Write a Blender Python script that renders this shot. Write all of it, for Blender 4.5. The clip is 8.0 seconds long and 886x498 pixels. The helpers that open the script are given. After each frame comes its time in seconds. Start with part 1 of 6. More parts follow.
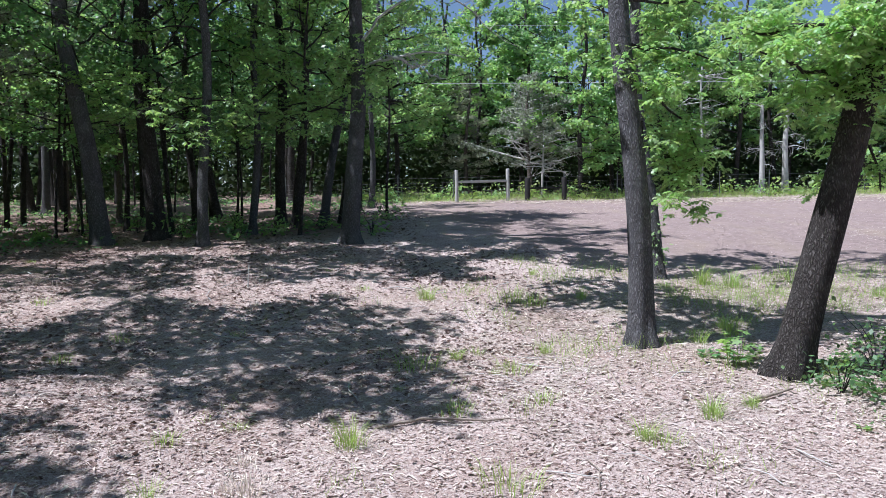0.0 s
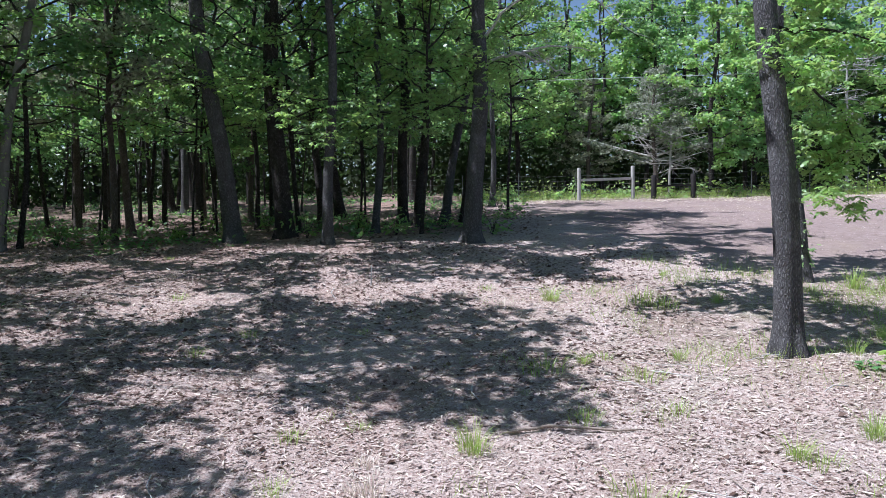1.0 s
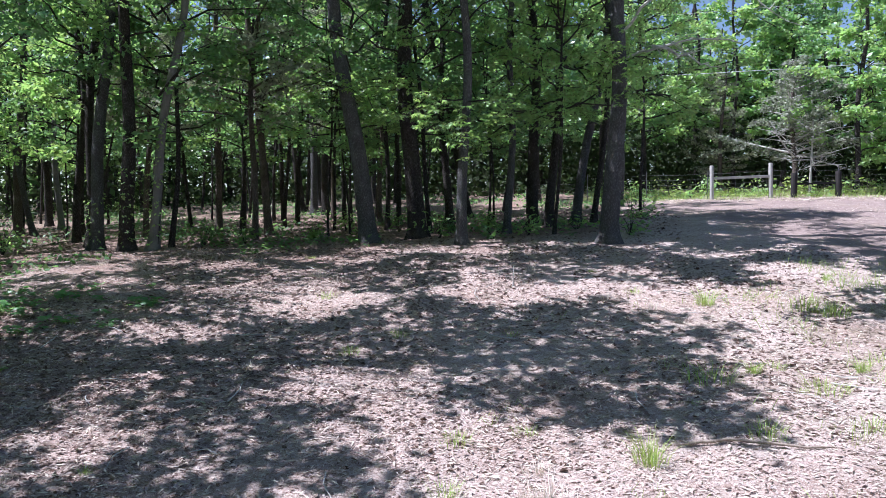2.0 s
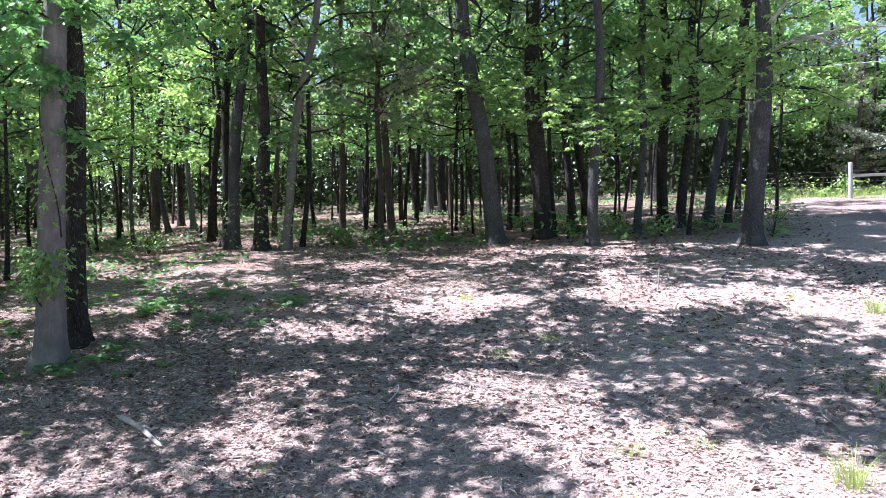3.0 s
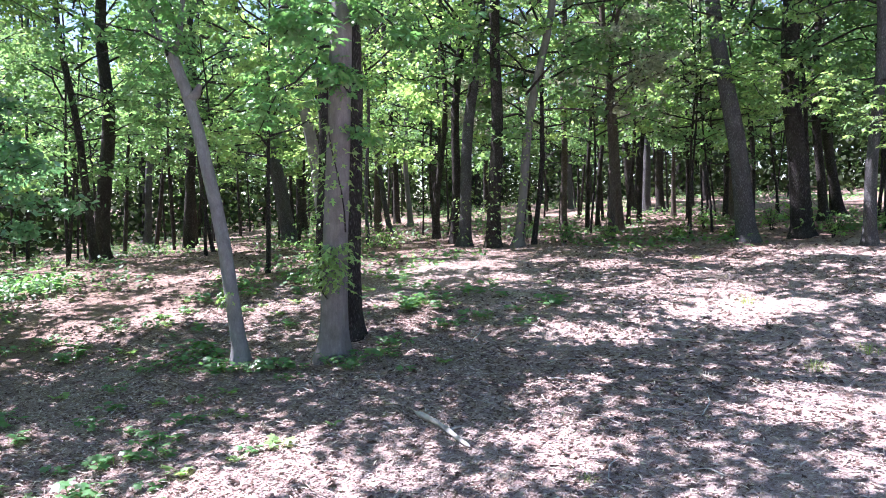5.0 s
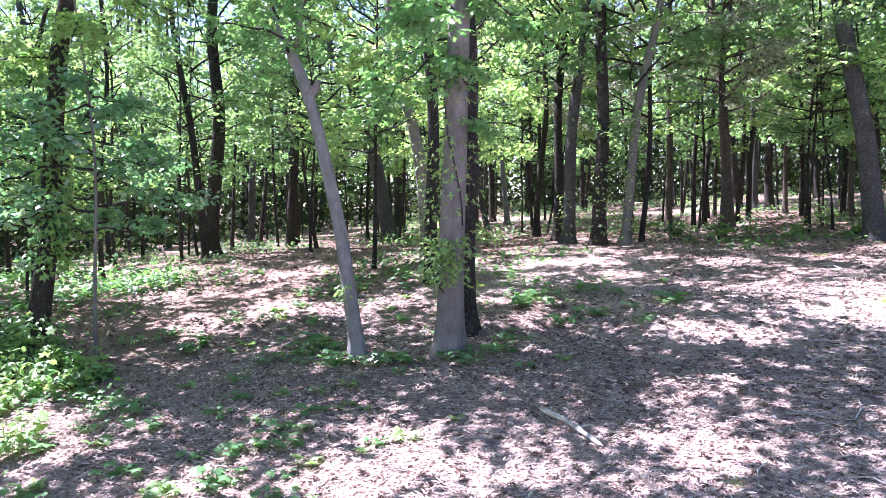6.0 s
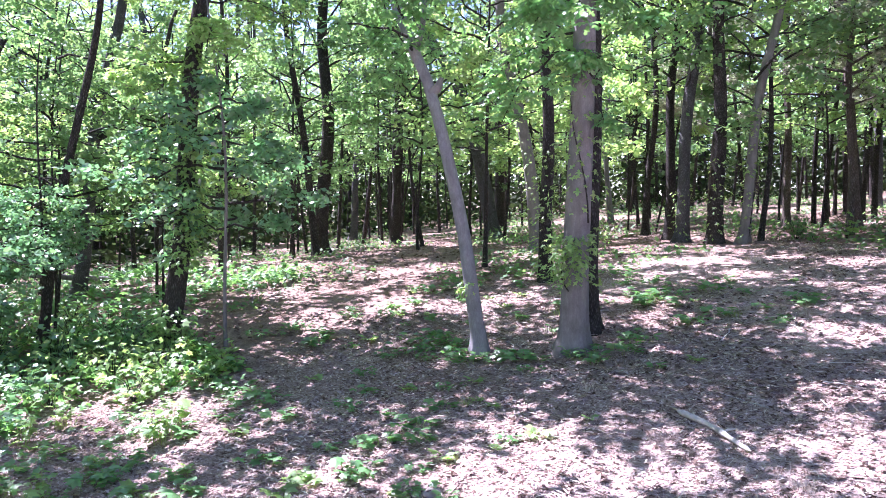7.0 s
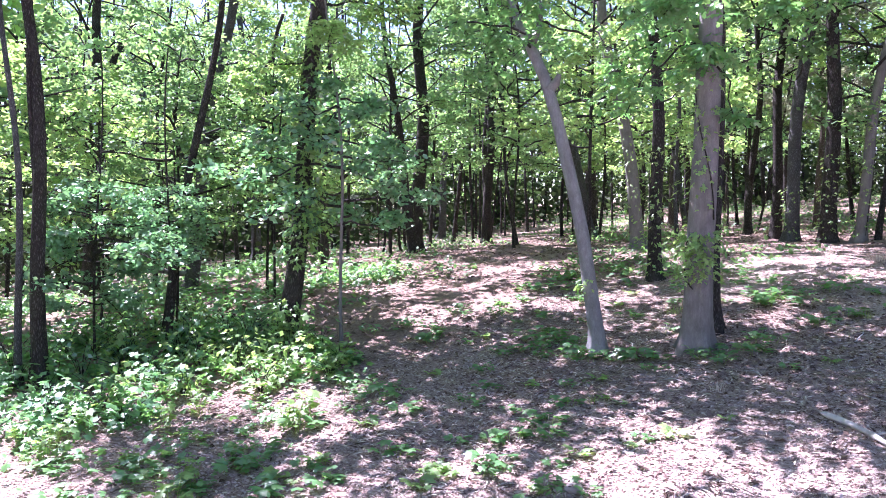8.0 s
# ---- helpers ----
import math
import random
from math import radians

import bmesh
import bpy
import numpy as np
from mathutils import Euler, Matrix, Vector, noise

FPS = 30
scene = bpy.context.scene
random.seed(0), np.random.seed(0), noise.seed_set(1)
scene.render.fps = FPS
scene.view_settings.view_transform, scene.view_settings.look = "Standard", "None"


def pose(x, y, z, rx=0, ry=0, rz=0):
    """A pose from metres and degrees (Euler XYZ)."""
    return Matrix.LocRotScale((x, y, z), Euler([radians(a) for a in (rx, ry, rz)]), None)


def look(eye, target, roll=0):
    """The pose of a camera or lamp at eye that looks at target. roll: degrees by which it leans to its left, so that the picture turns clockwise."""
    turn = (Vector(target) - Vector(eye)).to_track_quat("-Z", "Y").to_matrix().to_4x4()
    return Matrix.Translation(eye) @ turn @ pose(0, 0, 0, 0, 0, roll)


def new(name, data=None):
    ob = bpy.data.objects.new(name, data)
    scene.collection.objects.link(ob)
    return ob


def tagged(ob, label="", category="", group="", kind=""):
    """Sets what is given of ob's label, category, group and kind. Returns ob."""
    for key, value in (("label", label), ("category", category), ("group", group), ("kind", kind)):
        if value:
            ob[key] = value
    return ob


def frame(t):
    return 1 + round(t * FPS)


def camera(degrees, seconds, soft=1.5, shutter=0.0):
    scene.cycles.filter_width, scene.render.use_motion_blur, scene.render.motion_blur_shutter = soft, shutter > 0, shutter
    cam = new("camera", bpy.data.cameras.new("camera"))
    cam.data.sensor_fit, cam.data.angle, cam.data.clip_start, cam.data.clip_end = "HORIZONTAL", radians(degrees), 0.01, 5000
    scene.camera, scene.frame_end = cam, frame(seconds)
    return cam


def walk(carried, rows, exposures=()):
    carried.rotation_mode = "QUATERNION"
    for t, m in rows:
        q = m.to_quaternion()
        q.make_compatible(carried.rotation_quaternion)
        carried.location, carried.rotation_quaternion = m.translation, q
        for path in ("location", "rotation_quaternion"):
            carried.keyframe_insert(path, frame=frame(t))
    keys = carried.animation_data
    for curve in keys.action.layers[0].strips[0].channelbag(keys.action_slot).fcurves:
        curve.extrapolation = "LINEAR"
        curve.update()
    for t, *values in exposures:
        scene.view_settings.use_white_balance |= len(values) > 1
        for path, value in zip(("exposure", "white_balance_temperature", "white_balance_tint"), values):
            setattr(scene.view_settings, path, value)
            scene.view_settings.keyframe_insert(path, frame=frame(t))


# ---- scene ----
cam = camera(60.0, 8.0, soft=0.6)
METRES, EYE, TILT, LEAN, TURN = 5.0, 3.2, -2.2, 0.1, 0.0
ROWS = [
    (0.0, 0.0, 0.0, 0.0, 0.0, 0.0, -0.0),
    (0.5, 0.0091, 0.0403, -0.0021, 4.61, -0.01, -0.17),
    (1.0, -0.0195, 0.0623, -0.0016, 8.84, -0.06, -0.32),
    (1.5, -0.0764, 0.0712, -0.0003, 13.02, -0.11, -0.48),
    (3.0, -0.2915, 0.0492, 0.0063, 24.48, -0.3, -0.87),
    (3.5, -0.3737, 0.0392, 0.0073, 27.91, -0.4, -0.98),
    (4.0, -0.461, 0.0246, 0.0066, 31.25, -0.48, -1.1),
    (4.5, -0.5366, 0.0103, 0.0028, 34.62, -0.57, -1.21),
    (6.0, -0.6878, -0.0378, -0.0262, 44.34, -0.79, -1.48),
    (6.5, -0.729, -0.0681, -0.0322, 47.61, -0.9, -1.57),
    (7.0, -0.7636, -0.1041, -0.0365, 51.05, -1.01, -1.64),
    (7.5, -0.7978, -0.1528, -0.0418, 53.92, -1.11, -1.71),
    (8.0, -0.8347, -0.2186, -0.05, 56.58, -1.19, -1.76),
]
EXPOSURES = [(0.0, 0.62, 5590, 13), (1.5, 0.75, 5570, 15), (3.0, 1.66, 5680, 21), (4.5, 1.86, 5750, 24), (6.0, 2.36, 5680, 34), (8.0, 2.36, 5640, 40)]
walk(cam, [(t, pose(0, 0, EYE, TILT, LEAN, TURN) @ pose(METRES * x, METRES * y, METRES * z, 90 + pitch, roll, yaw)) for t, x, y, z, yaw, pitch, roll in ROWS], EXPOSURES)

# ---- light ----
SUN_FROM = Vector((-0.97, -0.24, 0.0)).normalized()      # where the sun stands, on the ground plan
SUN_HIGH = 60.0
sun_way = SUN_FROM * math.cos(radians(SUN_HIGH)) + Vector((0, 0, math.sin(radians(SUN_HIGH))))
sun = new("sun", bpy.data.lights.new("sun", "SUN"))
sun.data.energy, sun.data.angle, sun.data.color = 5.0, radians(0.53), (1.0, 0.965, 0.92)
sun.matrix_world = look(sun_way * 100, (0, 0, 0))

world = bpy.data.worlds.new("sky")
world.use_nodes = True
scene.world = world
wn = world.node_tree
sky = wn.nodes.new("ShaderNodeTexSky")
sky.sky_type, sky.sun_disc = "NISHITA", False
sky.air_density, sky.dust_density, sky.ozone_density = 1.0, 0.3, 0.0
sky.sun_elevation = radians(SUN_HIGH)
sky.sun_rotation = math.atan2(SUN_FROM.x, SUN_FROM.y)
wn.links.new(sky.outputs[0], wn.nodes["Background"].inputs[0])
wn.nodes["Background"].inputs[1].default_value = 0.062


# ---- materials ----
def material(name):
    m = bpy.data.materials.new(name)
    m.use_nodes = True
    m.node_tree.nodes.clear()
    return m, m.node_tree.nodes, m.node_tree.links


def ramp(nodes, links, source, stops):
    r = nodes.new("ShaderNodeValToRGB")
    while len(r.color_ramp.elements) < len(stops):
        r.color_ramp.elements.new(0.5)
    for e, (at, c) in zip(r.color_ramp.elements, stops):
        e.position, e.color = at, (*c, 1)
    links.new(source, r.inputs[0])
    return r.outputs[0]


def noise_node(nodes, links, coord, scale, detail=4.0, rough=0.6):
    n = nodes.new("ShaderNodeTexNoise")
    n.inputs["Scale"].default_value, n.inputs["Detail"].default_value, n.inputs["Roughness"].default_value = scale, detail, rough
    links.new(coord, n.inputs["Vector"])
    return n.outputs["Fac"]


def mixed(nodes, links, a, b, fac, kind="MIX"):
    m = nodes.new("ShaderNodeMix")
    m.data_type, m.blend_type = "RGBA", kind
    for value, slot in ((fac, 0), (a, 6), (b, 7)):
        if isinstance(value, (int, float)):
            m.inputs[slot].default_value = value
        elif isinstance(value, tuple):
            m.inputs[slot].default_value = (*value, 1)
        else:
            links.new(value, m.inputs[slot])
    return m.outputs[2]


def calc(nodes, links, op, a, b=None, clamp=False):
    n = nodes.new("ShaderNodeMath")
    n.operation, n.use_clamp = op, clamp
    for k, value in enumerate((a, b)):
        if value is None:
            continue
        if isinstance(value, (int, float)):
            n.inputs[k].default_value = value
        else:
            links.new(value, n.inputs[k])
    return n.outputs[0]


def finish(nodes, links, color, rough, height=None, depth=0.01, strength=1.0, metal=0.0, spec=0.3):
    p = nodes.new("ShaderNodeBsdfPrincipled")
    p.inputs["Roughness"].default_value, p.inputs["Metallic"].default_value = rough, metal
    p.inputs["Specular IOR Level"].default_value = spec
    if isinstance(color, tuple):
        p.inputs["Base Color"].default_value = (*color, 1)
    else:
        links.new(color, p.inputs["Base Color"])
    if height is not None:
        b = nodes.new("ShaderNodeBump")
        b.inputs["Distance"].default_value, b.inputs["Strength"].default_value = depth, strength
        links.new(height, b.inputs["Height"])
        links.new(b.outputs[0], p.inputs["Normal"])
    out = nodes.new("ShaderNodeOutputMaterial")
    links.new(p.outputs[0], out.inputs[0])


def scaled(nodes, links, coord, s):
    m = nodes.new("ShaderNodeMapping")
    m.inputs["Scale"].default_value = s
    links.new(coord, m.inputs["Vector"])
    return m.outputs[0]


def bark(name, dark, mid, light, furrow=1.0, width=28.0, plated=1.0):
    """Bark: broken plates with dark cracks between them (plated 0: smooth, with faint streaks), lichen patches, fine grain."""
    m, n, l = material(name)
    co = n.new("ShaderNodeTexCoord").outputs["Object"]
    warp = n.new("ShaderNodeTexNoise")
    warp.inputs["Scale"].default_value, warp.inputs["Detail"].default_value = 9.0, 3.0
    l.new(co, warp.inputs["Vector"])
    bent = mixed(n, l, co, warp.outputs["Color"], 0.07)
    v = n.new("ShaderNodeTexVoronoi")
    v.feature = "DISTANCE_TO_EDGE"
    v.inputs["Scale"].default_value = width * 0.85
    l.new(scaled(n, l, bent, (1, 1, 0.26)), v.inputs["Vector"])
    plates = calc(n, l, "MULTIPLY", v.outputs["Distance"], 2.4, True)
    thin = noise_node(n, l, scaled(n, l, co, (1, 1, 0.16)), width * 1.3, 4.0, 0.6)
    ridge = calc(n, l, "MULTIPLY", calc(n, l, "ABSOLUTE", calc(n, l, "SUBTRACT", thin, 0.5)), 5.5, True)
    streak = noise_node(n, l, scaled(n, l, co, (1, 1, 0.22)), width * 0.5, 4.0, 0.6)
    rough = calc(n, l, "ADD", calc(n, l, "MULTIPLY", plates, 0.8), calc(n, l, "MULTIPLY", ridge, 0.2))
    relief = calc(n, l, "ADD", calc(n, l, "MULTIPLY", rough, plated), calc(n, l, "MULTIPLY", streak, 1.0 - plated))
    grain = noise_node(n, l, scaled(n, l, co, (1, 1, 0.5)), 85.0, 5.0, 0.75)
    patch = noise_node(n, l, co, 2.3, 5.0, 0.65)
    tone = calc(n, l, "ADD", calc(n, l, "MULTIPLY", relief, 0.55), calc(n, l, "MULTIPLY", grain, 0.5), True)
    c = ramp(n, l, tone, ((0.12, dark), (0.5, mid), (0.85, light)))
    lichen = ramp(n, l, patch, ((0.5, (0, 0, 0)), (0.66, (1, 1, 1))))
    c = mixed(n, l, c, tuple(x * 1.35 for x in light), calc(n, l, "MULTIPLY", lichen, 0.14))
    blotch = noise_node(n, l, scaled(n, l, co, (1, 1, 0.6)), 6.5, 4.0, 0.6)
    c = mixed(n, l, c, ramp(n, l, blotch, ((0.34, (0.78, 0.76, 0.74)), (0.62, (1, 1, 1)))), 1.0, "MULTIPLY")
    finish(n, l, c, 0.92, calc(n, l, "ADD", relief, calc(n, l, "MULTIPLY", grain, 0.35)), 0.022, furrow, 0, 0.15)
    return m


def leaf_material(name, face, through_light, gloss=0.10, spread=0.35, rough=0.45):
    """A thin leaf: light on its face, light through it, a dull sheen; every leaf a little different."""
    m, n, l = material(name)
    rnd = n.new("ShaderNodeNewGeometry").outputs["Random Per Island"]
    obr = n.new("ShaderNodeObjectInfo").outputs["Random"]
    co = n.new("ShaderNodeTexCoord").outputs["Object"]
    clump = noise_node(n, l, co, 0.9, 2.0)
    vary = calc(n, l, "ADD", calc(n, l, "MULTIPLY", rnd, 0.6), calc(n, l, "MULTIPLY", clump, 0.5))
    hue = n.new("ShaderNodeHueSaturation")
    l.new(calc(n, l, "ADD", 0.475, calc(n, l, "MULTIPLY", calc(n, l, "ADD", calc(n, l, "MULTIPLY", rnd, 0.6), calc(n, l, "MULTIPLY", obr, 0.4)), 0.045)), hue.inputs["Hue"])
    l.new(calc(n, l, "ADD", 1.0 - spread * 0.6, calc(n, l, "MULTIPLY", vary, spread * 1.3)), hue.inputs["Value"])
    hue.inputs["Color"].default_value = (*face, 1)
    hue2 = n.new("ShaderNodeHueSaturation")
    l.new(calc(n, l, "ADD", 0.48, calc(n, l, "MULTIPLY", rnd, 0.04)), hue2.inputs["Hue"])
    l.new(calc(n, l, "ADD", 1.0 - spread * 0.6, calc(n, l, "MULTIPLY", vary, spread * 1.3)), hue2.inputs["Value"])
    hue2.inputs["Color"].default_value = (*through_light, 1)
    d, t, g = n.new("ShaderNodeBsdfDiffuse"), n.new("ShaderNodeBsdfTranslucent"), n.new("ShaderNodeBsdfGlossy")
    g.inputs["Roughness"].default_value = rough
    l.new(hue.outputs[0], d.inputs["Color"])
    l.new(hue2.outputs[0], t.inputs["Color"])
    a, b, out = n.new("ShaderNodeAddShader"), n.new("ShaderNodeMixShader"), n.new("ShaderNodeOutputMaterial")
    l.new(d.outputs[0], a.inputs[0]), l.new(t.outputs[0], a.inputs[1])
    b.inputs[0].default_value = gloss
    l.new(a.outputs[0], b.inputs[1]), l.new(g.outputs[0], b.inputs[2])
    l.new(b.outputs[0], out.inputs[0])
    return m


def wood(name, dark, light, scale=18.0, stretch=(1, 1, 0.1), rough=0.85):
    m, n, l = material(name)
    co = n.new("ShaderNodeTexCoord").outputs["Object"]
    g = noise_node(n, l, scaled(n, l, co, stretch), scale, 6.0, 0.7)
    p = noise_node(n, l, co, 3.0, 3.0)
    c = ramp(n, l, calc(n, l, "ADD", calc(n, l, "MULTIPLY", g, 0.7), calc(n, l, "MULTIPLY", p, 0.3)), ((0.3, dark), (0.68, light)))
    finish(n, l, c, rough, g, 0.006, 0.8, 0, 0.2)
    return m


BARK_OAK = bark("bark_oak", (0.046, 0.044, 0.047), (0.135, 0.132, 0.140), (0.29, 0.287, 0.298), 1.0, 54.0)
BARK_DARK = bark("bark_dark", (0.018, 0.016, 0.0155), (0.064, 0.056, 0.053), (0.18, 0.166, 0.160), 1.0, 46.0)
BARK_GREY = bark("bark_grey", (0.13, 0.121, 0.122), (0.205, 0.192, 0.192), (0.35, 0.335, 0.333), 0.45, 40.0, 0.15)
BARK_PALE = bark("bark_pale", (0.12, 0.118, 0.127), (0.245, 0.242, 0.258), (0.39, 0.386, 0.40), 0.45, 34.0, 0.25)
BARK_CEDAR = bark("bark_cedar", (0.05, 0.038, 0.032), (0.15, 0.125, 0.112), (0.28, 0.245, 0.225), 0.8, 45.0)
LEAF_OAK = leaf_material("leaf_oak", (0.044, 0.090, 0.043), (0.128, 0.216, 0.062), 0.05, 0.5, 0.5)
LEAF_BRIGHT = leaf_material("leaf_bright", (0.094, 0.158, 0.060), (0.225, 0.330, 0.085), 0.06, 0.7, 0.48)
LEAF_HEDGE = leaf_material("leaf_hedge", (0.080, 0.148, 0.062), (0.175, 0.290, 0.085), 0.08, 0.55, 0.45)
LEAF_FAR = leaf_material("leaf_far_woods", (0.040, 0.072, 0.030), (0.100, 0.160, 0.042), 0.04, 0.5, 0.6)
LEAF_BLUE = leaf_material("leaf_understory", (0.046, 0.112, 0.054), (0.095, 0.205, 0.070), 0.14, 0.6, 0.34)
LEAF_CEDAR = leaf_material("leaf_cedar", (0.23, 0.245, 0.18), (0.12, 0.135, 0.075), 0.03, 0.5, 0.7)
# near-black leaves: the deep wood's shade is put into their colour
LEAF_SHADED_THICKET = leaf_material("leaf_shaded_thicket", (0.030, 0.042, 0.020), (0.020, 0.034, 0.010), 0.02, 0.5, 0.7)
LEAF_DRYCEDAR = leaf_material("leaf_dry_cedar", (0.19, 0.205, 0.155), (0.07, 0.085, 0.05), 0.03, 0.5, 0.7)
LEAF_NEAR = leaf_material("leaf_lobed", (0.066, 0.150, 0.056), (0.105, 0.215, 0.050), 0.09, 0.5, 0.38)


def fallen_material(name, tones):
    """Dry leaves of several browns, dull, with mottled faces."""
    m, n, l = material(name)
    rnd = n.new("ShaderNodeNewGeometry").outputs["Random Per Island"]
    co = n.new("ShaderNodeTexCoord").outputs["Object"]
    tone = calc(n, l, "ADD", calc(n, l, "MULTIPLY", rnd, 0.72), calc(n, l, "MULTIPLY", noise_node(n, l, co, 0.8, 4.0), 0.28))
    c = ramp(n, l, tone, tones)
    spots = noise_node(n, l, co, 90.0, 3.0, 0.6)
    c = mixed(n, l, c, ramp(n, l, spots, ((0.3, (0.72, 0.70, 0.69)), (0.6, (1.0, 1.0, 1.0)))), 1.0, "MULTIPLY")
    # brittle thin leaf: dull face, some light through it
    d, t, b, out = n.new("ShaderNodeBsdfDiffuse"), n.new("ShaderNodeBsdfTranslucent"), n.new("ShaderNodeMixShader"), n.new("ShaderNodeOutputMaterial")
    l.new(c, d.inputs["Color"]), l.new(c, t.inputs["Color"])
    b.inputs[0].default_value = 0.28
    l.new(d.outputs[0], b.inputs[1]), l.new(t.outputs[0], b.inputs[2]), l.new(b.outputs[0], out.inputs[0])
    return m


LEAF_FALLEN = fallen_material("leaf_fallen", ((0.08, (0.28, 0.200, 0.175)), (0.24, (0.50, 0.395, 0.360)), (0.6, (0.63, 0.525, 0.488)), (0.85, (0.74, 0.645, 0.610))))
LEAF_OLD = fallen_material("leaf_old", ((0.15, (0.13, 0.085, 0.070)), (0.5, (0.27, 0.195, 0.170)), (0.85, (0.44, 0.345, 0.315))))
LEAF_GRASS = leaf_material("leaf_grass", (0.19, 0.25, 0.07), (0.18, 0.25, 0.055), 0.06, 0.45)
LEAF_DRYGRASS = leaf_material("leaf_dry_grass", (0.52, 0.455, 0.40), (0.16, 0.14, 0.11), 0.04, 0.5)
DEAD_WOOD = wood("dead_wood", (0.30, 0.285, 0.27), (0.60, 0.585, 0.565))
GREY_POST = wood("weathered_post", (0.26, 0.25, 0.24), (0.55, 0.54, 0.52))
DARK_POST = wood("creosoted_post", (0.012, 0.011, 0.012), (0.05, 0.046, 0.046))
BRANCH = wood("weathered_branch", (0.24, 0.215, 0.20), (0.62, 0.585, 0.55), 11.0, (1, 0.35, 1))
STICK = wood("stick_wood", (0.16, 0.12, 0.095), (0.40, 0.34, 0.29), 30.0)


def steel(name, color):
    m, n, l = material(name)
    co = n.new("ShaderNodeTexCoord").outputs["Object"]
    g = noise_node(n, l, co, 25.0, 4.0)
    finish(n, l, ramp(n, l, g, ((0.3, tuple(c * 0.6 for c in color)), (0.7, color))), 0.55, None, metal=0.6)
    return m


WIRE = steel("galvanised_wire", (0.26, 0.265, 0.27))
CABLE = steel("bare_cable", (0.75, 0.76, 0.78))


# ---- ground ----
GROUND_PLANE = (0.516, 0.0147, 0.0972)
GROUND_SWELLS = ((-12, 4, -0.868), (-12, 10, 0.645), (-12, 17, 0.012), (-12, 25, -0.044), (-24, 8, 0.559),
                 (-24, 20, 0.089), (0, 8, -0.435), (0, 18, 0.319), (0, 28, 0.127))


def gz(x, y):
    """The ground's height: a hillside that rises away from the clearing, with low swells and small unevenness."""
    x, y = np.asarray(x, float), np.asarray(y, float)
    xx, yy = 70 * np.tanh(x / 70), 70 * np.tanh(y / 70)
    near = np.exp(-(np.hypot(x + 8, y - 14) / 60) ** 2)
    xx, yy = near * x + (1 - near) * xx, near * y + (1 - near) * yy
    z = GROUND_PLANE[0] + GROUND_PLANE[1] * xx + GROUND_PLANE[2] * yy
    for cx, cy, up in GROUND_SWELLS:
        z = z + up * np.exp(-((x - cx) ** 2 + (y - cy) ** 2) / 98.0)
    z = z + 0.028 * np.sin(1.7 * x + 0.6 * y) * np.sin(1.1 * y - 0.5 * x + 1.0) + 0.018 * np.sin(3.9 * x - 1.3 * y + 2) * np.sin(3.1 * y + 1.9 * x)
    return z


def field_edge(x):
    """Where, going up the hill, leaf litter and grass give way to the bare soil of the field."""
    x = np.asarray(x, float)
    return 15.6 + 14.5 / (1 + np.exp(np.clip((x - 0.6) / 1.1, -50, 50))) + 6 / (1 + np.exp(np.clip((x + 2.4) / 0.4, -50, 50))) - 0.05 * np.clip(x - 6, 0, 30)


def raw_mesh(name, verts, faces, mat=None, smooth=False):
    """A mesh from an array of places and an array of faces that all have the same number of corners."""
    me = bpy.data.meshes.new(name)
    verts, faces = np.asarray(verts, np.float32), np.asarray(faces, np.int32)
    k = faces.shape[1]
    me.vertices.add(len(verts)), me.loops.add(faces.size), me.polygons.add(len(faces))
    me.vertices.foreach_set("co", verts.ravel())
    me.loops.foreach_set("vertex_index", faces.ravel())
    me.polygons.foreach_set("loop_start", np.arange(0, faces.size, k, dtype=np.int32))
    me.polygons.foreach_set("use_smooth", np.full(len(faces), smooth))
    if mat:
        me.materials.append(mat)
    me.update(calc_edges=True)
    me.validate()
    return me


def graded(lo, hi, step, reach):
    """Even steps from lo to hi, then growing ones out to reach on both sides."""
    out = list(np.arange(lo, hi + step / 2, step))
    a, s = hi, step
    while a < reach:
        s *= 1.22
        a += s
        out.append(a)
    a, s = lo, step
    while a > -reach:
        s *= 1.22
        a -= s
        out.insert(0, a)
    return np.array(out)


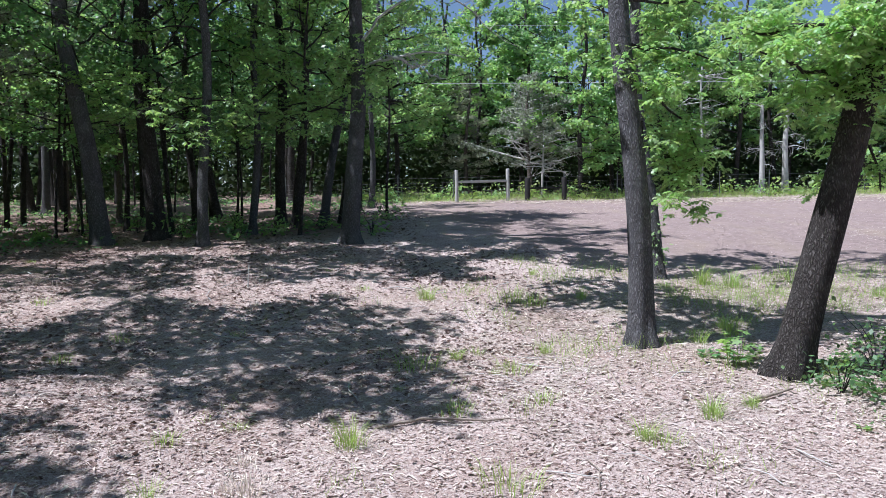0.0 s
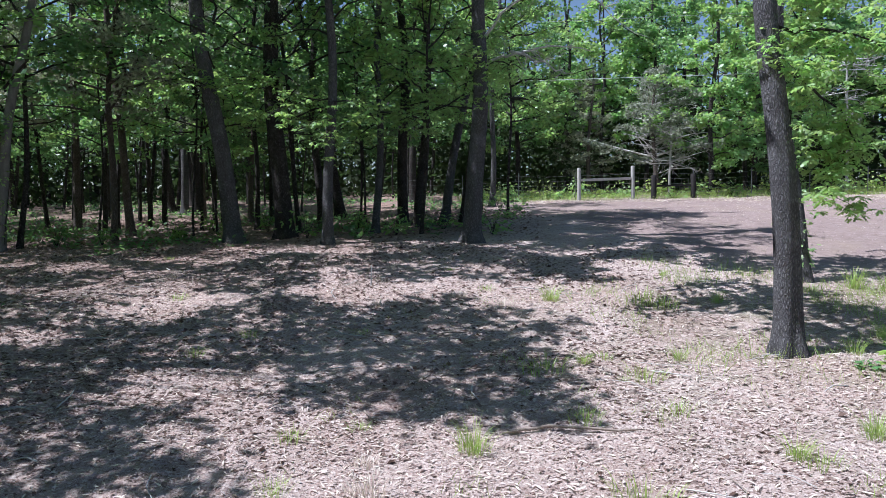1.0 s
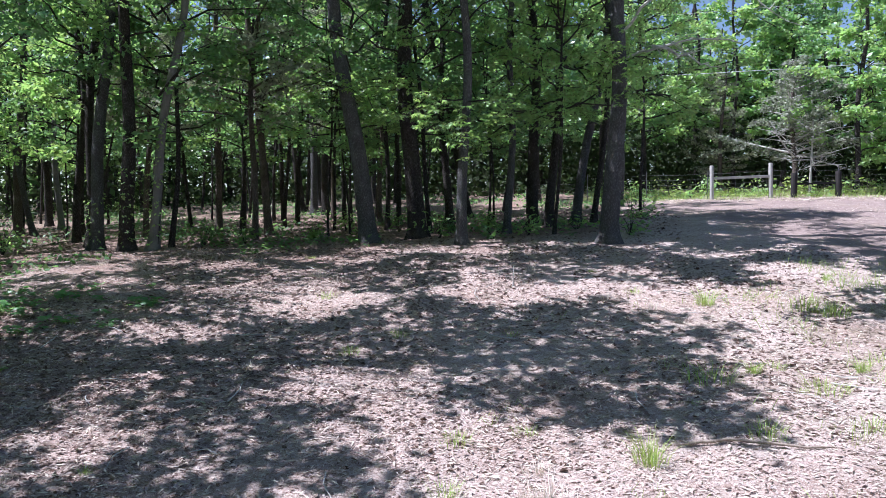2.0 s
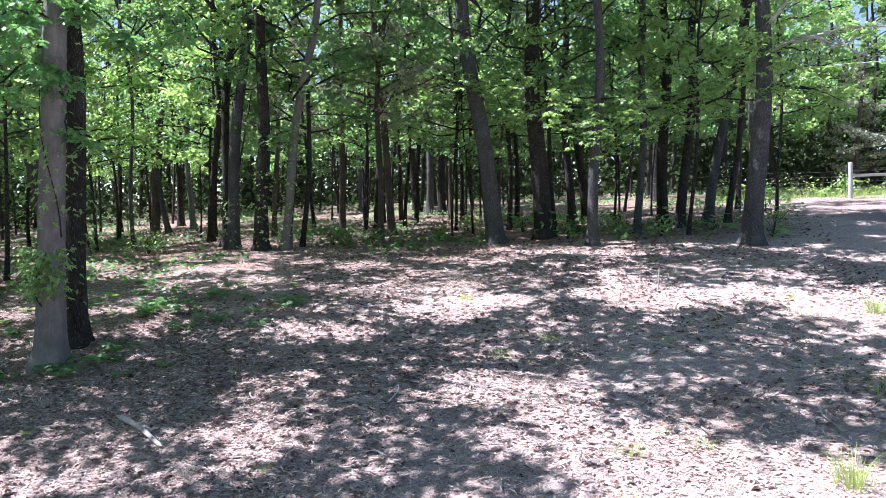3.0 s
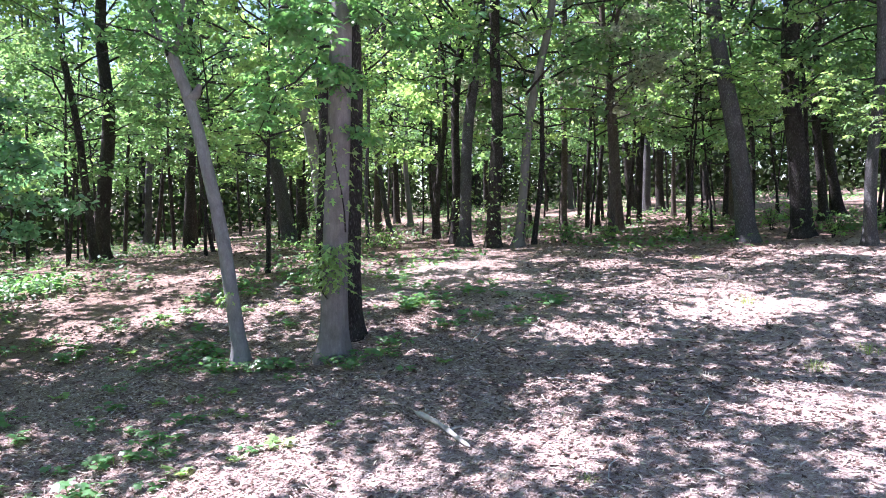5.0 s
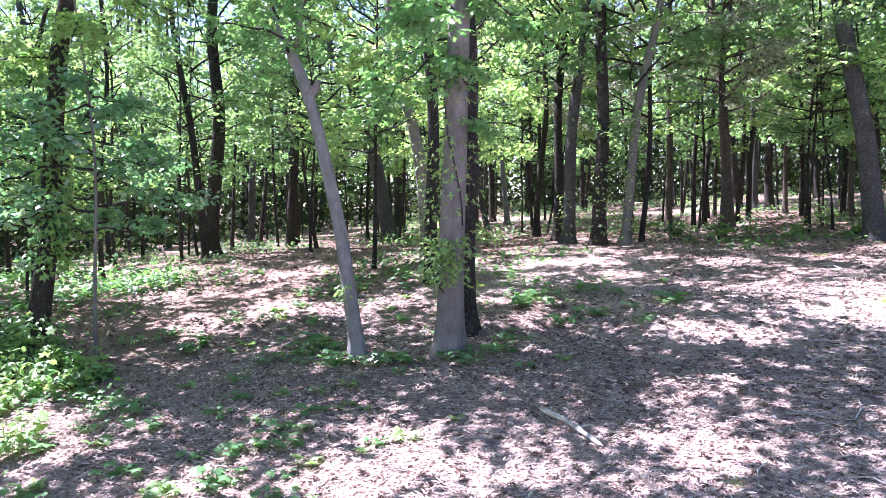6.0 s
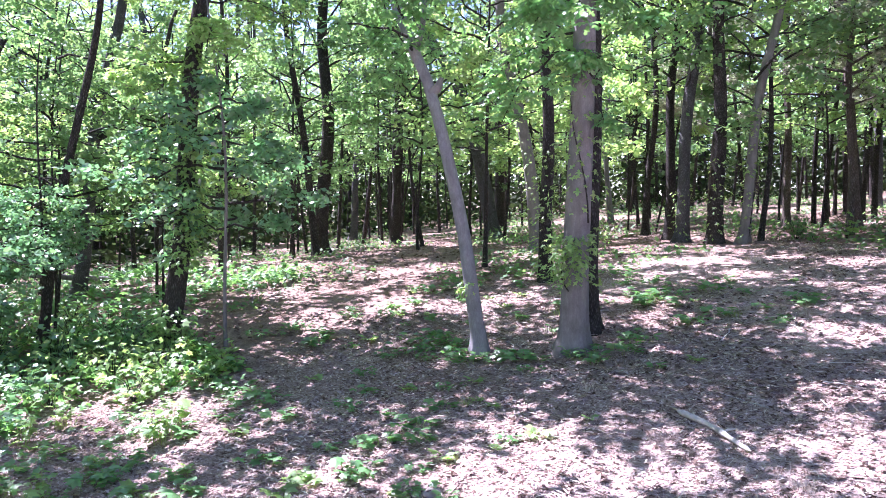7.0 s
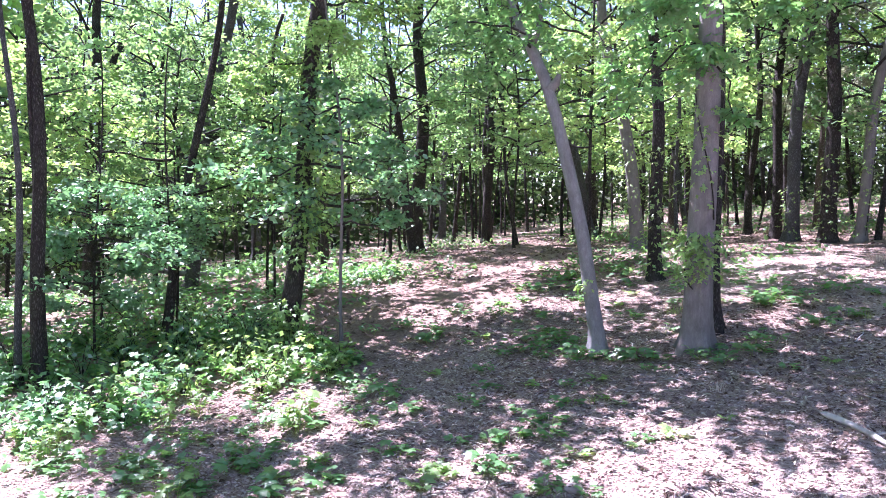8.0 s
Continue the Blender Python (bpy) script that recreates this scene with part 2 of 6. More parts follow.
def ground_material():
    m, n, l = material("ground_litter_soil_grass")
    co = n.new("ShaderNodeTexCoord").outputs["Object"]
    att = n.new("ShaderNodeAttribute")
    att.attribute_name = "field"
    green = n.new("ShaderNodeAttribute")
    green.attribute_name = "green"
    # leaf litter: overlapping scraps of pale brown leaf in two sizes, thin dark gaps, straw
    warp = n.new("ShaderNodeTexNoise")
    warp.inputs["Scale"].default_value, warp.inputs["Detail"].default_value = 14.0, 3.0
    l.new(co, warp.inputs["Vector"])
    bent = mixed(n, l, co, warp.outputs["Color"], 0.06)
    layers = []
    for size in (27.0, 55.0):
        v = n.new("ShaderNodeTexVoronoi")
        v.inputs["Scale"].default_value = size
        l.new(bent, v.inputs["Vector"])
        sep = n.new("ShaderNodeSeparateColor")
        l.new(v.outputs["Color"], sep.inputs[0])
        layers.append((sep, v.outputs["Distance"]))
    sep = layers[0][0]
    fine = noise_node(n, l, co, 60.0, 6.0, 0.8)
    broad = noise_node(n, l, co, 0.55, 4.0, 0.6)
    scrap = ramp(n, l, calc(n, l, "ADD", calc(n, l, "MULTIPLY", sep.outputs[0], 0.5), calc(n, l, "MULTIPLY", layers[1][0].outputs[0], 0.5)),
                 ((0.10, (0.43, 0.325, 0.293)), (0.35, (0.60, 0.488, 0.454)), (0.65, (0.71, 0.600, 0.565)), (0.9, (0.80, 0.705, 0.670))))
    scrap = mixed(n, l, scrap, ramp(n, l, fine, ((0.28, (0.66, 0.60, 0.57)), (0.46, (0.97, 0.96, 0.95)), (0.7, (1.0, 1.0, 1.0)))), 1.0, "MULTIPLY")
    gap = ramp(n, l, layers[1][1], ((0.50, (1.0, 1.0, 1.0)), (0.70, (0.60, 0.52, 0.49))))
    matted = ramp(n, l, noise_node(n, l, co, 2.6, 4.0, 0.7), ((0.42, (0.15, 0.15, 0.15)), (0.62, (0.9, 0.9, 0.9))))
    scrap = mixed(n, l, scrap, mixed(n, l, scrap, gap, 1.0, "MULTIPLY"), matted)
    bits = noise_node(n, l, co, 7.0, 7.0, 0.8)
    scrap = mixed(n, l, scrap, ramp(n, l, bits, ((0.30, (0.62, 0.54, 0.50)), (0.43, (1.0, 1.0, 1.0)))), 1.0, "MULTIPLY")
    scrap = mixed(n, l, scrap, ramp(n, l, broad, ((0.35, (0.84, 0.79, 0.76)), (0.62, (1.0, 1.0, 1.0)))), 1.0, "MULTIPLY")
    # browner litter under the trees, with the wood's shade painted into its colour
    shade_mask = n.new("ShaderNodeAttribute")
    shade_mask.attribute_name = "wood_shade"
    shade_mix = calc(n, l, "SUBTRACT", calc(n, l, "ADD", shade_mask.outputs["Fac"], noise_node(n, l, co, 0.7, 4.0, 0.6)), 0.5, True)
    scrap = mixed(n, l, scrap, mixed(n, l, scrap, (0.56, 0.490, 0.455), 1.0, "MULTIPLY"), shade_mix)
    # bare soil with clods, straw and small stones
    clod = noise_node(n, l, co, 5.0, 8.0, 0.72)
    pebble = noise_node(n, l, co, 26.0, 4.0, 0.7)
    soil = ramp(n, l, calc(n, l, "ADD", calc(n, l, "MULTIPLY", clod, 0.6), calc(n, l, "MULTIPLY", pebble, 0.4)),
                ((0.3, (0.19, 0.142, 0.126)), (0.52, (0.335, 0.256, 0.236)), (0.72, (0.47, 0.385, 0.36))))
    straw = noise_node(n, l, scaled(n, l, co, (1, 0.35, 1)), 0.8, 5.0, 0.65)
    soil = mixed(n, l, soil, (0.40, 0.32, 0.24), calc(n, l, "MULTIPLY", ramp(n, l, straw, ((0.5, (0, 0, 0)), (0.7, (1, 1, 1)))), 0.45))
    edge = noise_node(n, l, co, 1.3, 5.0, 0.65)
    mask = calc(n, l, "SUBTRACT", calc(n, l, "ADD", att.outputs["Fac"], calc(n, l, "MULTIPLY", edge, 0.7)), 0.35, True)
    c = mixed(n, l, scrap, soil, mask)
    gm = calc(n, l, "MULTIPLY", green.outputs["Fac"], ramp(n, l, noise_node(n, l, co, 2.2, 6.0, 0.7), ((0.42, (0, 0, 0)), (0.6, (1, 1, 1)))))
    c = mixed(n, l, c, ramp(n, l, fine, ((0.3, (0.06, 0.08, 0.025)), (0.7, (0.20, 0.20, 0.085)))), calc(n, l, "MULTIPLY", gm, 0.75))
    h = calc(n, l, "ADD", calc(n, l, "MULTIPLY", layers[1][0].outputs[1], 0.4), fine)
    finish(n, l, c, 0.95, h, 0.03, 0.9, 0, 0.12)
    return m


xs, ys = graded(-24, 10, 0.22, 900), graded(-3, 38, 0.22, 900)
gx, gy = np.meshgrid(xs, ys)
idx = np.arange(gx.size).reshape(gx.shape)
quads = np.stack([idx[:-1, :-1], idx[:-1, 1:], idx[1:, 1:], idx[1:, :-1]], -1).reshape(-1, 4)
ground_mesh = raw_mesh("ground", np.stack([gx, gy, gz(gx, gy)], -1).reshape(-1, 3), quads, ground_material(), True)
soil_side = 1 / (1 + np.exp(-(gy - field_edge(gx)) / 0.5)) / (1 + np.exp((gy - 36.0) / 0.6)) / (1 + np.exp(-(gx + 3.0) / 0.4))
grass_side = np.exp(-((gx - 6) / 4.5) ** 2 - ((gy - 13.3) / 2.4) ** 2) + 1 / (1 + np.exp(-(gy - 35.2) / 0.4)) * (gx > -6) + 0.5 / (1 + np.exp((gx + 20) / 3.0)) + 0.35 * np.exp(-((gx - 2) / 4.0) ** 2 - ((gy - 10) / 3.0) ** 2)
# where shade is painted: under the wood, to the left, behind the fence
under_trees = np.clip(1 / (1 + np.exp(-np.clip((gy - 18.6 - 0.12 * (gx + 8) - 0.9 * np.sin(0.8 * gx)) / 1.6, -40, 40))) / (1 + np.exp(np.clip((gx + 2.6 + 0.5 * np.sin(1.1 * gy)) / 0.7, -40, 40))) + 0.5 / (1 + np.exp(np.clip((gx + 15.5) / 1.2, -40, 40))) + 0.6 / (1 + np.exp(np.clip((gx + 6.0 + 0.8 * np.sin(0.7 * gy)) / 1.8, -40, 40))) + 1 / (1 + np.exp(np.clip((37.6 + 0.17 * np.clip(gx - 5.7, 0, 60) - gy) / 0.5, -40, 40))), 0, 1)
for key, values in (("wood_shade", under_trees), ("field", soil_side), ("green", np.clip(grass_side, 0, 1))):
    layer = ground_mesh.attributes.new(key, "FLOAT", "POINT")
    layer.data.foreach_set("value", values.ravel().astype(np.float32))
ground = tagged(new("ground", ground_mesh), "woodland floor of pale fallen leaves rising to a bare brown field", "ground", kind="structure")


# ---- builders ----


def part(name, me, parent, label="", at=None):
    ob = new(name, me)
    ob.parent = parent
    if at is not None:
        ob.matrix_local = at
    return tagged(ob, label)


def tube(points, radii, sides=6, lobes=None):
    """A tapered tube along points: places and quads."""
    p, r = np.asarray(points, float), np.asarray(radii, float)
    way = np.gradient(p, axis=0)
    way /= np.linalg.norm(way, axis=1)[:, None] + 1e-9
    ref = np.array([0.31, 0.95, 0.05]) if abs(way[0][2]) > 0.6 else np.array([0.05, 0.1, 1.0])
    a = np.cross(way, ref)
    a /= np.linalg.norm(a, axis=1)[:, None] + 1e-9
    b = np.cross(way, a)
    ang = np.linspace(0, 2 * np.pi, sides, endpoint=False)
    rr = r[:, None] * np.ones(sides)
    if lobes is not None:
        rr = rr * lobes(ang, p[:, 2])
    v = p[:, None, :] + rr[..., None] * (np.cos(ang)[None, :, None] * a[:, None, :] + np.sin(ang)[None, :, None] * b[:, None, :])
    k = np.arange(len(p) * sides).reshape(len(p), sides)
    q = np.stack([k[:-1], np.roll(k[:-1], -1, 1), np.roll(k[1:], -1, 1), k[1:]], -1).reshape(-1, 4)
    return v.reshape(-1, 3), q


def joined(pieces):
    vs, fs, n = [], [], 0
    for v, f in pieces:
        vs.append(v), fs.append(f + n)
        n += len(v)
    return np.concatenate(vs), np.concatenate(fs)


LEAF_SHAPES = {
    "oak": (((0, 0, 0), (0.16, 0.05, 0.0), (0.34, 0.20, -0.05), (0.40, 0.08, 0.0), (0.62, 0.29, -0.09), (0.68, 0.10, -0.03), (0.88, 0.15, -0.12), (1, 0, -0.16),
             (0.88, -0.15, -0.12), (0.68, -0.10, -0.03), (0.62, -0.29, -0.09), (0.40, -0.08, 0.0), (0.34, -0.20, -0.05), (0.16, -0.05, 0.0)),
            ((0, 1, 13), (1, 3, 11, 13), (3, 5, 9, 11), (5, 6, 7, 8, 9), (1, 2, 3), (3, 4, 5), (13, 11, 12), (11, 9, 10))),
    # places along (x) and across (y) the leaf, bent down at the sides and the tip, and its faces
    "simple": (((0, 0, 0), (0.45, 0.30, -0.06), (1, 0, -0.12), (0.45, -0.30, -0.06)), ((0, 1, 2, 3),)),
    "narrow": (((0, 0, 0), (0.4, 0.09, 0.0), (1, 0, -0.08), (0.4, -0.09, 0.0)), ((0, 1, 2, 3),)),
    "blade": (((0, 0.018, 0), (0, -0.018, 0), (0.6, -0.013, 0.03), (0.6, 0.013, 0.03), (1, 0, -0.08)), ((0, 1, 2, 3), (3, 2, 4, 4))),
    "scrap": (((0, 0, 0), (0.38, 0.44, 0.10), (1, 0.08, -0.03), (0.6, -0.36, 0.12)), ((0, 1, 2, 3),)),
    "curled": (((0, 0, 0.0), (0.3, 0.22, 0.10), (0.75, 0.26, 0.14), (1, 0, 0.02), (0.72, -0.24, 0.12), (0.28, -0.2, 0.08)), ((0, 1, 2, 3), (0, 3, 4, 5))),
    "lobed": (((0, 0, 0), (0.18, 0.16, -0.02), (0.36, 0.10, 0.0), (0.55, 0.36, -0.08), (0.62, 0.13, 0.0), (1, 0.0, -0.14),
               (0.62, -0.13, 0.0), (0.55, -0.36, -0.08), (0.36, -0.10, 0.0), (0.18, -0.16, -0.02)),
              ((0, 1, 2, 8), (0, 8, 9, 9), (2, 3, 4, 4), (2, 4, 6, 8), (8, 6, 7, 7), (4, 5, 6, 6))),
}


def leaf_cloud(places, ways, normals, sizes, shape="simple"):
    """Leaves as places and faces: each starts at its place, points along its way and faces its normal."""
    template, faces = LEAF_SHAPES[shape]
    t, f = np.array(template, float), [tuple(dict.fromkeys(x)) for x in faces]
    x = ways / (np.linalg.norm(ways, axis=1)[:, None] + 1e-9)
    y = np.cross(normals, x)
    y /= np.linalg.norm(y, axis=1)[:, None] + 1e-9
    z = np.cross(x, y)
    v = places[:, None, :] + sizes[:, None, None] * (t[None, :, 0, None] * x[:, None] + t[None, :, 1, None] * y[:, None] + t[None, :, 2, None] * z[:, None])
    tris = []
    for g in f:
        for k in range(1, len(g) - 1):
            tris.append((g[0], g[k], g[k + 1]))
    tri = np.array(tris)
    return v.reshape(-1, 3), (np.arange(len(places))[:, None, None] * len(t) + tri[None]).reshape(-1, 3)


def random_leaves(r, places, size, shape="simple", up=0.45, droop=0.25, vary=0.35):
    n = len(places)
    ways = r.normal(size=(n, 3))
    ways[:, 2] = ways[:, 2] * 0.45 - droop
    normals = r.normal(size=(n, 3)) * (1 - up) + np.array([0, 0, up])
    return leaf_cloud(places, ways, normals, size * (1 + vary * r.uniform(-1, 1, n)), shape)


def crown_meshes(name, seed, height, radius, limbs, per_twig, size, mat, bark_mat, shape="simple", rise=0.5, base=0.1, spread=0.30, top=0.25, fine=True):
    """Limbs, twigs and leaves of a broad-leaved crown that starts at z = 0 round a trunk on the z axis."""
    r = np.random.default_rng(seed)
    wood_bits, leaf_at = [], []
    for i in range(limbs):
        f = (i + r.uniform(0, 1)) / limbs
        z0 = base * height + f * height * 0.82
        reach = radius * (np.sin(np.pi * (0.18 + 0.72 * f)) ** 0.8) * r.uniform(0.6, 1.2) * (1 - top * f)
        turn = i * 2.4 + r.uniform(-0.5, 0.5)
        climb = rise * r.uniform(0.3, 1.3) * (0.6 + 0.8 * f)
        s = np.linspace(0, 1, 7)
        bend = r.normal(size=2) * 0.14
        path = np.stack([reach * s * np.cos(turn + bend[0] * s), reach * s * np.sin(turn + bend[0] * s), z0 + reach * (climb * s - 0.16 * s ** 2) + 0.05 * reach * np.sin(5 * s + bend[1] * 20)], -1)
        path[1:] += np.cumsum(r.normal(size=(6, 3)) * 0.045 * reach, 0) * [1, 1, 0.8]
        rad = 0.008 + 0.011 * reach
        wood_bits.append(tube(path[:: 1 if fine else 2], (rad * (1 - 0.85 * s) + 0.004)[:: 1 if fine else 2], 5 if fine else 3))
        twigs = int(4 + 2.2 * reach)
        for j in range(twigs):
            g = r.uniform(0.3, 1.0)
            p0 = np.array([np.interp(g, s, path[:, k]) for k in range(3)])
            a = turn + r.uniform(-1.3, 1.3)
            ln = reach * r.uniform(0.18, 0.42)
            end = p0 + ln * np.array([np.cos(a), np.sin(a), r.uniform(-0.25, 0.45)])
            mid = (p0 + end) / 2 + np.array([0, 0, 0.08 * ln])
            if fine:
                wood_bits.append(tube([p0, mid, end], [0.010, 0.007, 0.003], 3))
            k = int(per_twig * r.uniform(0.6, 1.4))
            w = r.choice(r.uniform(0.5, 1.1, 3), k)[:, None]
            leaf_at.append(p0 * (1 - w) + end * w + r.normal(size=(k, 3)) * spread * np.array([0.72, 0.72, 0.45]))
    places = np.concatenate(leaf_at)
    v, f = random_leaves(r, places, size, shape)
    return (raw_mesh(name + "_branches", *joined(wood_bits), bark_mat, True), raw_mesh(name + "_leaves", v, f, mat))


def cedar_meshes(name, seed, height, radius, limbs, mat, bark_mat, dead=0.3, sprays=22):
    """A red cedar: many thin level limbs with fine hanging sprays, some of them bare."""
    r = np.random.default_rng(seed)
    wood_bits, leaf_at, leaf_way = [], [], []
    for i in range(limbs):
        f = (i + r.uniform(0, 1)) / limbs
        z0 = f * height
        reach = radius * (1 - f) ** 0.7 * r.uniform(0.55, 1.15) + 0.2
        turn = i * 2.4 + r.uniform(-0.5, 0.5)
        s = np.linspace(0, 1, 6)
        path = np.stack([reach * s * np.cos(turn), reach * s * np.sin(turn), z0 + reach * (0.25 * s + r.uniform(-0.25, 0.25) * s ** 2)], -1)
        wood_bits.append(tube(path, (0.010 + 0.012 * reach) * (1 - 0.85 * s) + 0.003, 4))
        bare = r.uniform() < dead
        for j in range(int(8 * reach) + 3):
            g = r.uniform(0.25, 1.0)
            p0 = np.array([np.interp(g, s, path[:, k]) for k in range(3)])
            a = turn + r.uniform(-1.2, 1.2)
            ln = r.uniform(0.2, 0.6) * (0.5 + 0.4 * reach / radius)
            end = p0 + ln * np.array([np.cos(a), np.sin(a), r.uniform(-0.5, 0.25)])
            wood_bits.append(tube([p0, (p0 + end) / 2 + [0, 0, 0.04], end], [0.008, 0.005, 0.002], 3))
            if not bare:
                k = sprays
                w = r.uniform(0.1, 1.1, k)[:, None]
                leaf_at.append(p0 * (1 - w) + end * w + r.normal(size=(k, 3)) * 0.07)
                way = (end - p0) / ln + r.normal(size=(k, 3)) * 0.5
                leaf_way.append(way)
    places, ways = np.concatenate(leaf_at), np.concatenate(leaf_way)
    v, f = leaf_cloud(places, ways, r.normal(size=places.shape), 0.12 * (1 + 0.4 * r.uniform(-1, 1, len(places))), "simple")
    return (raw_mesh(name + "_branches", *joined(wood_bits), bark_mat, True), raw_mesh(name + "_sprays", v, f, mat))


def trunk_path(height, lean, seed, wobble=1.0, steps=26, bend=8.0, arch=(0, 0), via=None):
    """The trunk's middle line: it leans below, straightens above and wanders a little."""
    r = np.random.default_rng(seed)
    z = np.concatenate([np.linspace(-0.35, 0.5, 6)[:-1], np.linspace(0.5, height, steps - 5)])
    run = np.where(z < bend, z, bend + (z - bend) * 0.5)
    a, b = r.uniform(0, 6.28, 2)
    w = wobble * 0.035 * np.clip(z, 0, None) ** 0.7
    over = np.clip(z - 6.5, 0, None)
    if via is not None:                      # a crooked trunk: heights and how far it has gone from its foot by then
        hs, xs_, ys_ = (np.array(c, float) for c in zip(*via))
        soft = [np.mean([np.interp(z + d, hs, c) for d in (-0.45, -0.2, 0, 0.2, 0.45)], 0) * np.clip(z / 0.6, 0, 1) for c in (xs_, ys_)]
        return np.stack([soft[0] + 0.4 * w * np.sin(0.9 * z + a), soft[1] + 0.4 * w * np.sin(0.8 * z + b), z], -1)
    return np.stack([lean[0] * run + arch[0] * over + w * np.sin(0.9 * z + a), lean[1] * run + arch[1] * over + w * np.sin(0.8 * z + b), z], -1)


def trunk_mesh(path, diameter, mat, seed, sides=12, flare=0.55, taper=0.62):
    r = np.random.default_rng(seed)
    z, top = path[:, 2], path[-1, 2]
    rad = diameter / 2 * (1 - taper * np.clip(z, 0, None) / top) * (1 + flare * np.exp(-np.clip(z, 0, None) / 0.22))
    ph = r.uniform(0, 6.28, 3)

    def lobes(ang, h):
        root = np.exp(-np.clip(h, 0, None) / 0.35)[:, None]
        return 1 + root * 0.16 * np.sin(5 * ang + ph[0])[None] + 0.035 * np.sin(3 * ang[None] + ph[1] + 0.8 * h[:, None]) + 0.03 * np.sin(7 * ang[None] + ph[2] - 2.1 * h[:, None])
    v, q = tube(path, rad, sides, lobes)
    return raw_mesh("trunk", v, q, mat, True)


def along(path, z):
    return Vector([float(np.interp(z, path[:, 2], path[:, k])) for k in range(3)])


LINES = {}
TREES = []                                   # plan places of all trunks


def tree(x, y, diameter, lean=(0, 0), height=13.0, crown=None, crown_at=4.5, crown_scale=1.0, mat=None, seed=1, label="", name="tree",
         group="woodland trees", sides=10, wobble=1.0, flare=0.5, second=None, bend=8.0, taper=0.62, arch=(0, 0), via=None):
    """A standing tree: trunk, branches, leaves. second: one more crown (meshes, height, scale)."""
    base = new(name)
    base.matrix_world = pose(x, y, float(gz(x, y)))
    base.empty_display_size = 0.3
    tagged(base, label or "tall woodland oak with furrowed grey-brown bark and green leaves", "tree", group)
    path = trunk_path(height, lean, seed, wobble, bend=bend, arch=arch, via=via)
    part("trunk", trunk_mesh(path, diameter, mat or BARK_DARK, seed, sides, flare, taper), base)
    for meshes, at, s in ((crown, crown_at, crown_scale), *((second,) if second else ())):
        if not meshes:
            continue
        p = along(path, at)
        turn = (seed * 67.0) % 360
        m = Matrix.Translation(p) @ pose(0, 0, 0, 0, 0, turn) @ Matrix.Diagonal((s, s, s, 1))
        tagged(part("bough", meshes[0], base, at=m), kind="stuff")
        part("crown", meshes[1], base, at=m)
    TREES.append((x, y))
    LINES[base] = path, diameter, taper
    return base


def side_crown(owner, low, centre, meshes, scale, thick=0.07):
    """A great limb of a tree that carries part of its crown out to one side; centre: from the tree's base."""
    path = LINES[owner][0]
    p0, p1 = along(path, low), Vector(centre)
    mid = p0.lerp(p1, 0.5) + Vector((0, 0, 0.35))
    part("great_limb", raw_mesh("great_limb", *tube([p0, p0.lerp(mid, 0.5) + Vector((0, 0, 0.1)), mid, p1], [thick, thick * 0.85, thick * 0.7, thick * 0.35], 8), BARK_DARK, True), owner)
    m = Matrix.Translation(p1 - Vector((0, 0, 2.2 * scale))) @ pose(0, 0, 0, 0, 0, 40 * centre[0]) @ Matrix.Diagonal((scale, scale, scale, 1))
    tagged(part("bough", meshes[0], owner, at=m), kind="stuff")
    part("crown", meshes[1], owner, at=m)


# crowns that many trees share
TALL = [crown_meshes("tall_crown", 20 + k, 10.0, 3.0, 22, 23, 0.155, (LEAF_OAK, LEAF_BRIGHT, LEAF_OAK, LEAF_BRIGHT)[k], BARK_DARK, spread=0.18, top=0.62, rise=1.15) for k in range(4)]
WIDE = [crown_meshes("canopy_crown", 30 + k, 5.0, 3.5, 14, 34, 0.29, LEAF_OAK, BARK_DARK, rise=0.5, spread=0.30, base=0.0, top=0.3, fine=False) for k in range(2)]
SPARSE = [crown_meshes("open_crown", 35 + k, 5.0, 3.6, 17, 21, 0.21, LEAF_OAK, BARK_DARK, rise=0.5, spread=0.22, base=0.0, top=0.3, fine=False) for k in range(2)]
LOW = [crown_meshes("low_crown", 40 + k, 5.0, 2.3, 18, 24, 0.13, (LEAF_OAK, LEAF_OAK, LEAF_BRIGHT)[k], BARK_DARK, rise=0.45, spread=0.15) for k in range(3)]
FAR = [crown_meshes("far_crown", 50 + k, 10.5, 3.2, 18, 14, 0.33, (LEAF_OAK, LEAF_BRIGHT, LEAF_OAK)[k], BARK_DARK, spread=0.34, fine=False, top=0.35) for k in range(3)]
HEDGE = [crown_meshes("hedge_crown", 55 + k, 9.5, 3.3, 20, 42, 0.19, (LEAF_HEDGE, LEAF_BRIGHT)[k], BARK_DARK, spread=0.20, base=0.02, top=0.45) for k in range(2)]
CEDAR = [cedar_meshes("cedar_crown", 60 + k, 8.5, 2.6, 56, LEAF_CEDAR, BARK_CEDAR, (0.2, 0.35)[k], 15) for k in range(2)]

